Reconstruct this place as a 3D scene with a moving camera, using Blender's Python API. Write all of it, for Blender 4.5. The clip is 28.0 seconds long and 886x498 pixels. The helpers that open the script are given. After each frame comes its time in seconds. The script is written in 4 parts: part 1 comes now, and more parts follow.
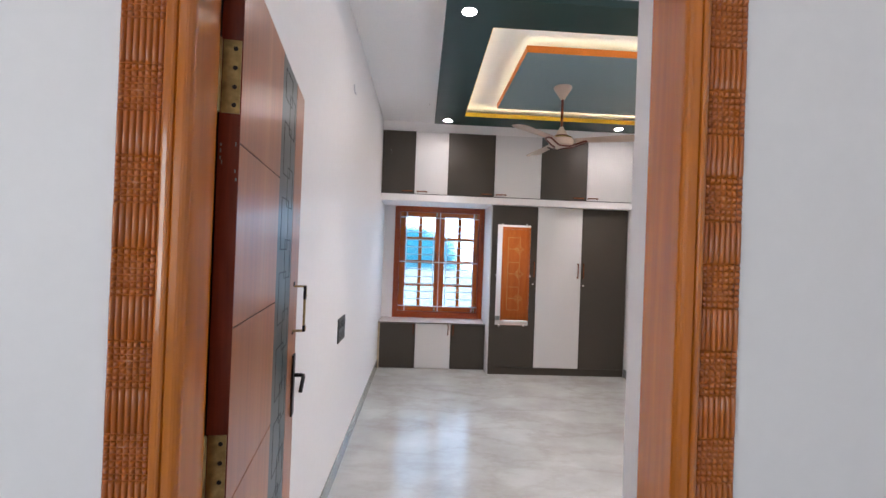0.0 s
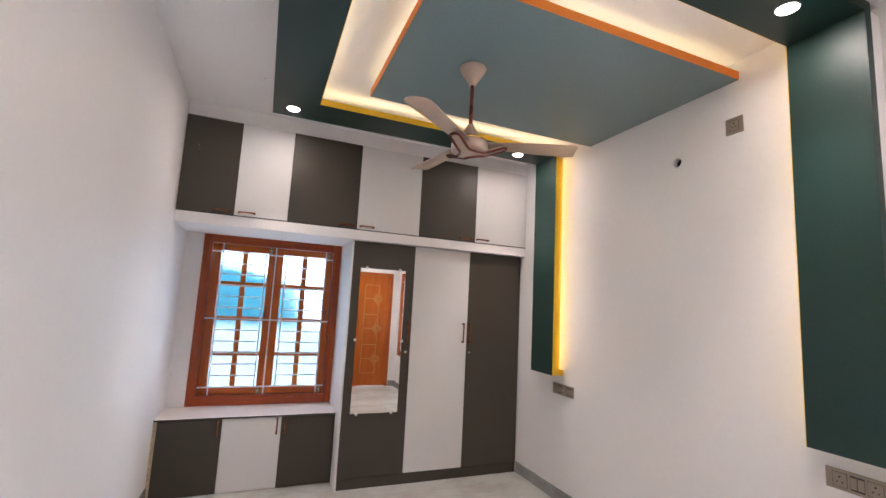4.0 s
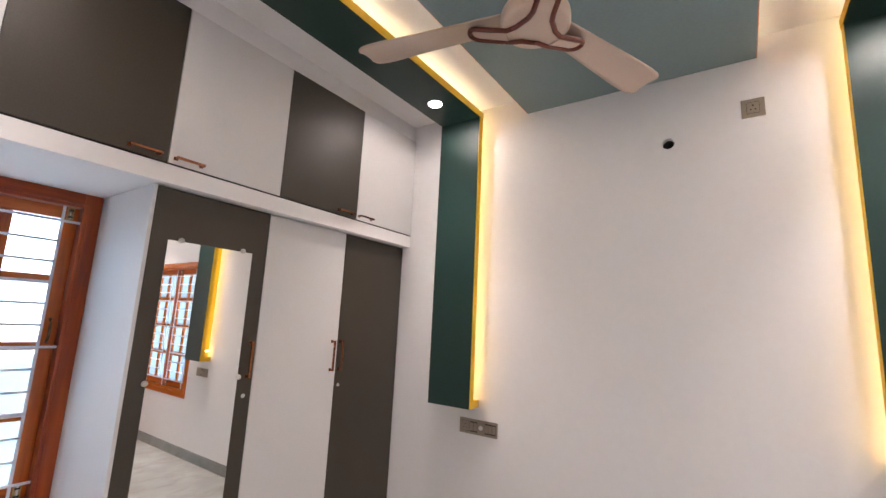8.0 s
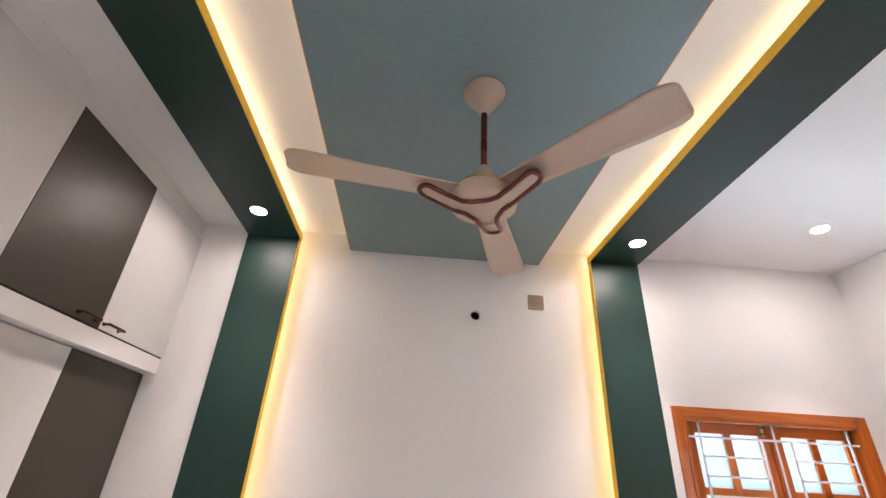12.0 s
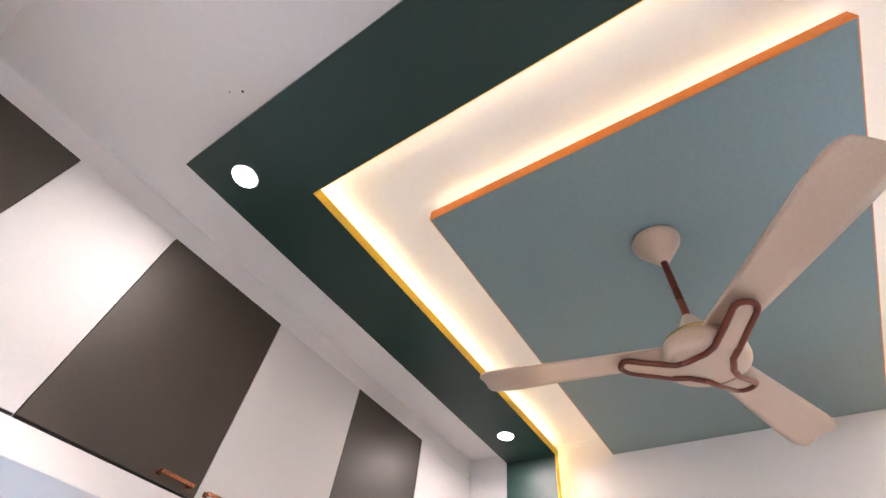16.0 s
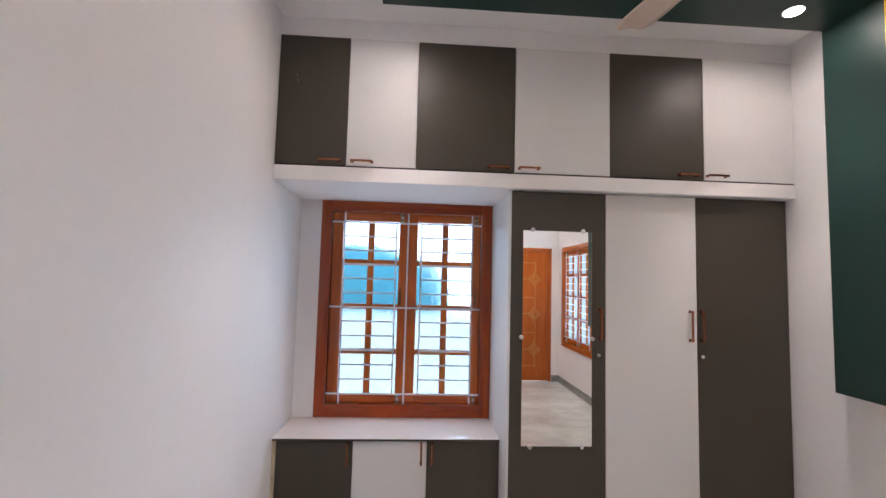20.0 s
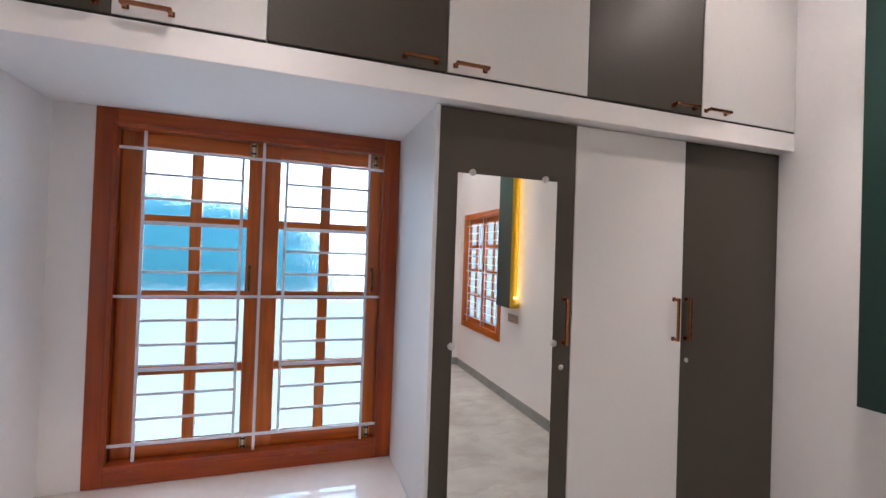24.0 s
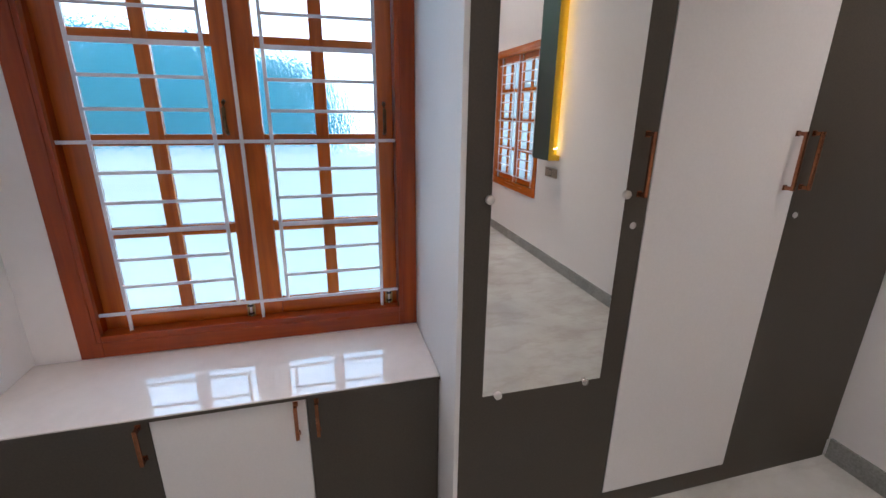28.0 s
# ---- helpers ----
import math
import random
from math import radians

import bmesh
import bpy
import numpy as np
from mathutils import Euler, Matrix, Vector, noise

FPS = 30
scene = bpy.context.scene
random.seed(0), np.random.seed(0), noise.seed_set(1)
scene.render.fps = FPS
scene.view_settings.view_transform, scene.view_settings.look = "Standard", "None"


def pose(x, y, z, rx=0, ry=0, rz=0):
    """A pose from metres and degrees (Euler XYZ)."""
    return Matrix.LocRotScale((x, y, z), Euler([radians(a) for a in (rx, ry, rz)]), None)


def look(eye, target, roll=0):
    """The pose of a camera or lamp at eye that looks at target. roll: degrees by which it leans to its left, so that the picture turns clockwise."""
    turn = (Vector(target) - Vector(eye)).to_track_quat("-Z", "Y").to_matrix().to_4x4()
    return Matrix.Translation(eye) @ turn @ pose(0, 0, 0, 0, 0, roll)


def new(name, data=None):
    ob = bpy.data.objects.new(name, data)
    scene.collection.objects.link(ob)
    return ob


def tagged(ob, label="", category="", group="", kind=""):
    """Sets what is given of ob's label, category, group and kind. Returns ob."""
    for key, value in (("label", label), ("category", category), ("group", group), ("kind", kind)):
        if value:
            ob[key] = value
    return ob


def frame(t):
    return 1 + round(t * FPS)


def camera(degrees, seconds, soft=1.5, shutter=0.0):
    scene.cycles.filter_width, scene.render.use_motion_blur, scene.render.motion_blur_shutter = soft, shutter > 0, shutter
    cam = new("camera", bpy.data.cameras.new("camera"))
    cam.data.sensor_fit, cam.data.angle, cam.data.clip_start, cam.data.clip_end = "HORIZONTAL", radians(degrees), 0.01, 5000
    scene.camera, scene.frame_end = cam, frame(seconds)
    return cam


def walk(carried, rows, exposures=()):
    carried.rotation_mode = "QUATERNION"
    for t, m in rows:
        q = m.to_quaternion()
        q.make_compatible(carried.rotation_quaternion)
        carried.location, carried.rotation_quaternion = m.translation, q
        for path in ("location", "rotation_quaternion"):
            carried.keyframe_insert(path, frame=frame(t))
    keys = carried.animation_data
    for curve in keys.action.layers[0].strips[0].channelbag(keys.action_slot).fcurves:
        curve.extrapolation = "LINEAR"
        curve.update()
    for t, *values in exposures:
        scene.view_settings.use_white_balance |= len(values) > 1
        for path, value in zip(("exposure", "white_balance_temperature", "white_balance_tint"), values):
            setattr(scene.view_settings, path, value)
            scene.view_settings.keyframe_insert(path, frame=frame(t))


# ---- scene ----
cam = camera(91.0, 28.0)
PATH = [
    (0, (0.113, 0.158, 1.505), (0.21, 2.156, 1.517), 2.1),
    (0.5, (0.102, 0.398, 1.511), (0.184, 2.396, 1.553), 1.7),
    (1, (0.121, 0.677, 1.520), (0.213, 2.673, 1.592), 1.9),
    (1.2, (0.144, 0.785, 1.525), (0.238, 2.781, 1.61), 2.1),
    (1.5, (0.146, 0.915, 1.518), (0.252, 2.91, 1.617), 2.1),
    (2, (0.137, 1.187, 1.53), (0.279, 3.179, 1.649), 2.3),
    (2.5, (0.158, 1.41, 1.545), (0.384, 3.391, 1.699), 2.4),
    (3, (0.209, 1.59, 1.559), (0.583, 3.544, 1.762), 2.6),
    (3.5, (0.242, 1.676, 1.595), (0.801, 3.583, 1.824), 2.9),
    (4, (0.269, 1.699, 1.586), (1.014, 3.538, 1.837), 3.0),
    (4.5, (0.183, 1.759, 1.597), (1.129, 3.501, 1.86), 2.6),
    (6.5, (0.187, 2.482, 1.585), (1.401, 4.041, 1.894), 2.6),
    (7, (0.143, 2.83, 1.596), (1.487, 4.278, 1.905), 2.6),
    (7.5, (0.107, 3.169, 1.519), (1.591, 4.462, 1.876), 3.0),
    (8, (0.16, 3.416, 1.559), (1.781, 4.538, 1.891), 2.8),
    (8.5, (0.187, 3.733, 1.545), (1.981, 4.546, 1.893), 1.9),
    (8.8, (0.17, 3.881, 1.611), (2.051, 4.501, 1.887), 2.0),
    (9, (0.177, 3.900, 1.578), (2.085, 4.426, 1.868), 2.0),
    (9.5, (0.225, 4.022, 1.590), (2.190, 4.290, 1.848), 2.1),
    (10, (0.250, 4.115, 1.607), (2.233, 4.210, 1.859), 2.2),
    (10.5, (0.232, 4.130, 1.616), (2.205, 4.092, 1.944), 2.3),
    (11, (0.195, 4.128, 1.632), (2.131, 4.037, 2.125), 2.4),
    (11.5, (0.165, 4.115, 1.667), (2.046, 4.009, 2.366), 2.7),
    (12, (0.120, 4.088, 1.700), (1.894, 3.984, 2.615), 3.1),
    (12.5, (0.096, 4.120, 1.740), (1.745, 3.982, 2.857), 3.1),
    (13, (0.058, 4.121, 1.770), (1.553, 3.967, 3.090), 3.7),
    (13.5, (0.015, 4.135, 1.787), (1.337, 4.020, 3.286), 4.1),
    (15.5, (0.183, 3.989, 1.738), (1.197, 4.485, 3.389), 11.5),
    (16, (0.144, 3.892, 1.711), (1.131, 4.722, 3.24), 9.2),
    (16.5, (0.15, 3.719, 1.697), (0.935, 4.902, 3.105), 7.8),
    (17, (0.244, 3.529, 1.695), (0.737, 4.974, 2.987), 7.3),
    (17.5, (0.281, 3.370, 1.690), (0.649, 4.988, 2.819), 5.0),
    (18, (0.304, 3.206, 1.640), (0.609, 4.962, 2.548), 3.5),
    (18.5, (0.358, 3.118, 1.614), (0.609, 4.982, 2.304), 2.6),
    (19, (0.392, 3.056, 1.600), (0.607, 4.986, 2.078), 1.8),
    (19.5, (0.425, 3.022, 1.592), (0.587, 4.996, 1.889), 1.6),
    (20, (0.424, 2.998, 1.558), (0.541, 4.99, 1.702), 1.5),
    (20.5, (0.44, 3.013, 1.541), (0.52, 5.012, 1.543), 1.3),
    (22.5, (0.385, 3.483, 1.561), (0.626, 5.465, 1.463), 1.6),
    (23, (0.436, 3.684, 1.553), (0.817, 5.646, 1.497), 1.8),
    (23.5, (0.479, 3.877, 1.552), (0.983, 5.81, 1.55), 2.1),
    (24, (0.513, 4.066, 1.571), (1.143, 5.964, 1.594), 2.0),
    (24.5, (0.563, 4.255, 1.565), (1.322, 6.106, 1.617), 2.0),
    (25, (0.676, 4.401, 1.566), (1.524, 6.211, 1.614), 1.8),
    (26, (0.697, 4.451, 1.504), (1.639, 6.21, 1.363), 1.6),
    (26.5, (0.65, 4.451, 1.467), (1.531, 6.224, 1.189), 1.7),
    (27, (0.598, 4.479, 1.448), (1.332, 6.284, 0.997), 1.5),
    (27.5, (0.586, 4.47, 1.457), (1.168, 6.296, 0.888), 1.0),
    (28, (0.626, 4.473, 1.466), (1.127, 6.311, 0.857), 0.7),
]
EXPOSURE = [
    (0.0, 1.82, 5980, 10), (0.5, 1.80, 5620, 6), (1.0, 1.80, 5450, 3), (2.0, 1.68, 5550, 5), (3.0, 1.72, 6050, 10), (4.0, 1.75, 6350, 12),
    (7.0, 1.80, 6300, 12), (9.0, 1.75, 6350, 12), (11.0, 1.56, 6300, 12), (12.0, 1.80, 6400, 12), (13.0, 2.03, 6450, 14), (16.0, 2.32, 6200, 13),
    (18.0, 2.07, 6250, 13), (20.0, 1.62, 6250, 13), (23.0, 1.54, 6250, 12), (25.0, 1.66, 6250, 12), (26.0, 1.76, 6300, 13), (27.0, 1.51, 6250, 12), (28.0, 1.35, 6200, 11),
]
walk(cam, [(t, look(eye, target, roll)) for t, eye, target, roll in PATH], EXPOSURE)

# world and sun: hazy daylight, the sun stands behind the house
world = bpy.data.worlds.new("daylight")
scene.world = world
world.use_nodes = True
wn = world.node_tree
sky = wn.nodes.new("ShaderNodeTexSky")
sky.sky_type, sky.sun_disc = "NISHITA", False
sky.sun_elevation, sky.sun_rotation, sky.dust_density, sky.air_density = radians(66), radians(190), 3.0, 1.2
wn.links.new(sky.outputs[0], wn.nodes["Background"].inputs[0])
wn.nodes["Background"].inputs[1].default_value = 0.105
sun = new("sun", bpy.data.lights.new("sun", "SUN"))
sun.data.energy, sun.data.angle, sun.data.color = 4.1, radians(3), (1, 0.97, 0.92)
sun.matrix_world = look((-0.071 * 40, -0.40 * 40, 0.9135 * 40), (0, 0, 0))


def outdoor_lamp(name, eye, target, sx, sy, watts, colour=(0.86, 0.93, 1.0)):
    """Area lamp outdoors, standing in for sky or bounced light at one opening."""
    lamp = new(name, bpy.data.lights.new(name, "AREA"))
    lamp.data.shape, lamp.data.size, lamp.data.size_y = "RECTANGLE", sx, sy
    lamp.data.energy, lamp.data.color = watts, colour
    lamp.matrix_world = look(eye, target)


outdoor_lamp("skylight_garden", (0.35, 9.6, 3.2), (0.35, 6.2, 3.15), 7.0, 4.4, 240, (0.62, 0.80, 1.0))
outdoor_lamp("skylight_side", (7.4, 1.95, 3.3), (2.8, 1.95, 3.25), 9.0, 4.2, 340)
# added upward lamps in place of light bounced off the yard
outdoor_lamp("yard_bounce_fill_side", (4.05, 1.95, -0.285), (4.05, 1.9501, 2.0), 2.0, 5.0, 250, (0.70, 0.87, 1.0))
outdoor_lamp("yard_bounce_fill_garden", (0.35, 7.25, -0.285), (0.35, 7.2501, 2.0), 4.0, 1.3, 28, (0.72, 0.86, 1.0))
# added lamp outside the unseen hall opening, to light the door frame
outdoor_lamp("hall_fill", (-2.65, -1.6, 1.7), (0.0, -0.7, 1.5), 2.2, 1.4, 11.5, (1.0, 0.99, 0.97))


# ---- materials ----
def nodes_of(name):
    m = bpy.data.materials.new(name)
    m.use_nodes = True
    return m, m.node_tree.nodes, m.node_tree.links, m.node_tree.nodes["Principled BSDF"]


def coords(n, l, stretch):
    tc, mp = n.new("ShaderNodeTexCoord"), n.new("ShaderNodeMapping")
    mp.inputs["Scale"].default_value = stretch
    l.new(tc.outputs["Object"], mp.inputs[0])
    return mp.outputs[0]


def noise_tex(n, l, vec, scale, detail=4.0, rough=0.55, distort=0.0):
    t = n.new("ShaderNodeTexNoise")
    t.inputs["Scale"].default_value, t.inputs["Detail"].default_value = scale, detail
    t.inputs["Roughness"].default_value, t.inputs["Distortion"].default_value = rough, distort
    l.new(vec, t.inputs["Vector"])
    return t.outputs["Fac"]


def ramp(n, l, fac, stops):
    r = n.new("ShaderNodeValToRGB")
    while len(r.color_ramp.elements) < len(stops):
        r.color_ramp.elements.new(0.5)
    for e, (p, c) in zip(r.color_ramp.elements, stops):
        e.position, e.color = p, (*c, 1)
    l.new(fac, r.inputs[0])
    return r.outputs[0]


def shade(c, k):
    return tuple(min(1.0, v * k) for v in c)


def blend(n, l, fac, a, b, mode="MIX"):
    m = n.new("ShaderNodeMix")
    m.data_type, m.blend_type = "RGBA", mode
    if isinstance(fac, float):
        m.inputs[0].default_value = fac
    else:
        l.new(fac, m.inputs[0])
    l.new(a, m.inputs[6])
    l.new(b, m.inputs[7])
    return m.outputs[2]


def bumped(n, l, bsdf, height, strength, dist=0.002):
    b = n.new("ShaderNodeBump")
    b.inputs["Strength"].default_value, b.inputs["Distance"].default_value = strength, dist
    l.new(height, b.inputs["Height"])
    l.new(b.outputs[0], bsdf.inputs["Normal"])


def paint(name, colour, rough=0.6, metal=0.0, grain=40.0, var=0.05, stain=1.3, bump=0.15, coat=0.0, stretch=(1, 1, 1), spec=0.5):
    """A plain finish: fine grain, faint large stains, uneven gloss, slight relief."""
    m, n, l, bsdf = nodes_of(name)
    vec = coords(n, l, stretch)
    fine, large = noise_tex(n, l, vec, grain), noise_tex(n, l, vec, stain, 3)
    a = ramp(n, l, fine, [(0.3, shade(colour, 1 - var)), (0.7, shade(colour, 1 + var))])
    b = ramp(n, l, large, [(0.35, (1 - var,) * 3), (0.65, (1.0,) * 3)])
    l.new(blend(n, l, 1.0, a, b, "MULTIPLY"), bsdf.inputs["Base Color"])
    g = n.new("ShaderNodeMapRange")
    g.inputs[3].default_value, g.inputs[4].default_value = max(0.02, rough - 0.07), min(1, rough + 0.07)
    l.new(large, g.inputs[0])
    l.new(g.outputs[0], bsdf.inputs["Roughness"])
    bsdf.inputs["Metallic"].default_value, bsdf.inputs["Specular IOR Level"].default_value = metal, spec
    bsdf.inputs["Coat Weight"].default_value, bsdf.inputs["Coat Roughness"].default_value = coat, 0.12
    bumped(n, l, bsdf, fine, bump)
    return m


def wood(name, dark, mid, light, stretch=(1, 1, 0.06), scale=22.0, rough=0.3, coat=0.18, coat_rough=0.07):
    """Varnished timber; the grain runs along the axis with the small stretch."""
    m, n, l, bsdf = nodes_of(name)
    vec = coords(n, l, stretch)
    band, fibre, large = noise_tex(n, l, vec, scale, 5, 0.6, 1.2), noise_tex(n, l, vec, scale * 7, 3), noise_tex(n, l, vec, 2.5, 2)
    a = ramp(n, l, band, [(0.28, dark), (0.5, mid), (0.75, light)])
    b = ramp(n, l, fibre, [(0.3, (0.78,) * 3), (0.65, (1.0,) * 3)])
    c = ramp(n, l, large, [(0.3, (0.86,) * 3), (0.7, (1.0,) * 3)])
    l.new(blend(n, l, 1.0, blend(n, l, 1.0, a, b, "MULTIPLY"), c, "MULTIPLY"), bsdf.inputs["Base Color"])
    g = n.new("ShaderNodeMapRange")
    g.inputs[3].default_value, g.inputs[4].default_value = max(0.05, rough - 0.08), rough + 0.1
    l.new(large, g.inputs[0])
    l.new(g.outputs[0], bsdf.inputs["Roughness"])
    bsdf.inputs["Coat Weight"].default_value, bsdf.inputs["Coat Roughness"].default_value = coat, coat_rough
    bsdf.inputs["Specular IOR Level"].default_value = 0.3
    bumped(n, l, bsdf, fibre, 0.12, 0.001)
    return m


def glow(name, colour, strength):
    m, n, l, bsdf = nodes_of(name)
    bsdf.inputs["Base Color"].default_value = (0.9, 0.9, 0.88, 1)
    bsdf.inputs["Emission Color"].default_value = (*colour, 1)
    bsdf.inputs["Emission Strength"].default_value = strength
    return m


WALL = paint("wall_paint", (0.86, 0.84, 0.835), 0.6, grain=30, var=0.010, stain=0.9, bump=0.012)
CEILING = paint("ceiling_paint", (0.87, 0.855, 0.85), 0.8, grain=60, var=0.015, stain=1.1, bump=0.05)
GREEN = paint("dark_green_paint", (0.011, 0.037, 0.031), 0.45, grain=70, var=0.08, stain=2.0, bump=0.1, spec=0.45)
TEAL = paint("grey_green_paint", (0.20, 0.28, 0.29), 0.45, grain=70, var=0.05, stain=1.5, bump=0.1)
YELLOW = paint("yellow_paint", (0.82, 0.52, 0.02), 0.5, grain=80, var=0.06)
ORANGE = paint("orange_paint", (0.85, 0.24, 0.02), 0.5, grain=80, var=0.06)
DARK = paint("charcoal_laminate", (0.0515, 0.0413, 0.0290), 0.50, grain=160, var=0.16, stain=1.6, bump=0.2, spec=0.58)
WHITE = paint("white_laminate", (0.70, 0.69, 0.685), 0.58, grain=120, var=0.02, stain=1.8, bump=0.08, spec=0.35)
EDGE = paint("cream_edge", (0.62, 0.52, 0.36), 0.7, grain=60, var=0.2, stain=9)
SKIRT = paint("grey_tile", (0.30, 0.31, 0.30), 0.16, grain=90, var=0.18, stain=6)
COPPER = paint("antique_copper", (0.38, 0.15, 0.075), 0.25, 1.0, grain=80, var=0.2, stain=14)
BLACKISH = paint("black_metal", (0.03, 0.028, 0.027), 0.4, 0.6, grain=80, var=0.2)
BRONZE = paint("dark_bronze", (0.16, 0.10, 0.05), 0.36, 1.0, grain=70, var=0.25, stain=20)
BRASS = paint("aged_brass", (0.46, 0.33, 0.14), 0.38, 1.0, grain=70, var=0.25, stain=20)
STEEL = paint("brushed_steel", (0.72, 0.70, 0.68), 0.28, 1.0, grain=150, var=0.06)
GRILLE = paint("white_enamel", (0.74, 0.735, 0.78), 0.4, grain=60, var=0.06)
PLATE = paint("bronze_grey_plastic", (0.36, 0.30, 0.24), 0.34, 0.5, grain=160, var=0.06)
PLATE_DARK = paint("dark_grey_plastic", (0.075, 0.075, 0.072), 0.4, grain=90, var=0.08)
PLATE_GAP = paint("plastic_gap", (0.045, 0.040, 0.035), 0.6)
SOCKET_HOLE = paint("socket_black", (0.01, 0.01, 0.01), 0.7)
CHAMPAGNE = paint("champagne_enamel", (0.62, 0.47, 0.37), 0.3, 0.25, grain=180, var=0.05, stain=3, coat=0.3)
BROWN = paint("metallic_brown", (0.17, 0.038, 0.020), 0.28, 0.5, grain=120, var=0.15, coat=0.4)
GOLD = paint("gold_ring", (0.75, 0.50, 0.18), 0.25, 1.0)
STRIP_GREY = paint("grey_laminate_strip", (0.056, 0.074, 0.073), 0.33, grain=14, var=0.2, stain=3, stretch=(1, 1, 0.3))
ETCH = paint("etched_line", (0.030, 0.040, 0.042), 0.6)
GROOVE = paint("dark_groove", (0.012, 0.011, 0.010), 0.8)
PLASTER = paint("raw_plaster", (0.25, 0.24, 0.22), 0.9)
OUT_WALL = paint("outdoor_whitewash", (0.40, 0.47, 0.50), 0.8, grain=12, var=0.08, stain=0.7)
BLUE = paint("blue_sheet", (0.052, 0.31, 0.39), 0.5, grain=9, var=0.15, stain=1.0)
SOIL = paint("pale_bounce_ground", (0.52, 0.49, 0.45), 0.95, grain=5, var=0.25, stain=0.3, bump=0.6)
LEAF = paint("leaf_green", (0.05, 0.10, 0.03), 0.6, grain=4, var=0.3)
BARK = paint("bark", (0.12, 0.085, 0.06), 0.9, grain=18, var=0.3, bump=0.8)
TEAK = wood("varnished_teak", (0.29, 0.042, 0.003), (0.53, 0.115, 0.011), (0.68, 0.20, 0.030), scale=9.0, rough=0.26, coat=0.42)
TEAK_H = wood("varnished_teak_rail", (0.29, 0.042, 0.003), (0.53, 0.115, 0.011), (0.68, 0.20, 0.030), (0.06, 1, 1), scale=9.0, rough=0.26, coat=0.42)
# window_2 uses this paler copy of the teak colours
TEAK_PALE = wood("pale_teak", (0.40, 0.080, 0.009), (0.53, 0.130, 0.016), (0.64, 0.185, 0.030), scale=9.0, rough=0.26, coat=0.42)
TEAK_PALE_H = wood("pale_teak_rail", (0.40, 0.080, 0.009), (0.53, 0.130, 0.016), (0.64, 0.185, 0.030), (0.06, 1, 1), scale=9.0, rough=0.26, coat=0.42)
TEAK_DARK = wood("dark_varnished_teak", (0.22, 0.025, 0.002), (0.36, 0.052, 0.004), (0.50, 0.098, 0.009), scale=9.0, rough=0.28, coat=0.4)
TEAK_DARK_H = wood("dark_varnished_teak_rail", (0.22, 0.025, 0.002), (0.36, 0.052, 0.004), (0.50, 0.098, 0.009), (0.06, 1, 1), scale=9.0, rough=0.28, coat=0.4)
FRAME_WOOD = wood("honey_varnish", (0.46, 0.108, 0.005), (0.57, 0.158, 0.008), (0.65, 0.205, 0.014), scale=7.0, rough=0.2, coat=0.7)
CARVED = wood("carved_teak", (0.42, 0.098, 0.009), (0.54, 0.148, 0.014), (0.61, 0.19, 0.022), scale=8.0, rough=0.27, coat=0.85, coat_rough=0.09)
VENEER = wood("red_veneer", (0.35, 0.100, 0.027), (0.44, 0.142, 0.043), (0.52, 0.195, 0.068), (1, 1, 0.035), 7.0, 0.34, 0.35, 0.28)
RED_EDGE = wood("red_lipping", (0.16, 0.020, 0.006), (0.22, 0.03, 0.010), (0.27, 0.042, 0.014), rough=0.34, coat=0.1)
DOOR_WOOD = wood("orange_door", (0.42, 0.080, 0.008), (0.50, 0.115, 0.014), (0.57, 0.155, 0.024), rough=0.35, coat=0.1)
INLAY = wood("pale_inlay", (0.55, 0.30, 0.09), (0.62, 0.36, 0.12), (0.68, 0.42, 0.16), rough=0.35)
LED = glow("led_strip", (1.0, 0.74, 0.42), 5.4)
LED_PANEL = glow("led_strip_panel", (1.0, 0.74, 0.42), 2.7)
LED_SIDE = glow("led_strip_upright", (1.0, 0.68, 0.26), 4.0)
LAMP = glow("downlight_diffuser", (1.0, 0.86, 0.78), 95.0)
MIRROR = paint("mirror_silver", (0.90, 0.91, 0.90), 0.03, 1.0, grain=2, var=0.005, bump=0.0)
MIRROR.node_tree.nodes["Principled BSDF"].inputs["Roughness"].default_value = 0.01
for link in list(MIRROR.node_tree.links):
    if link.to_socket.name in ("Roughness", "Normal"):
        MIRROR.node_tree.links.remove(link)


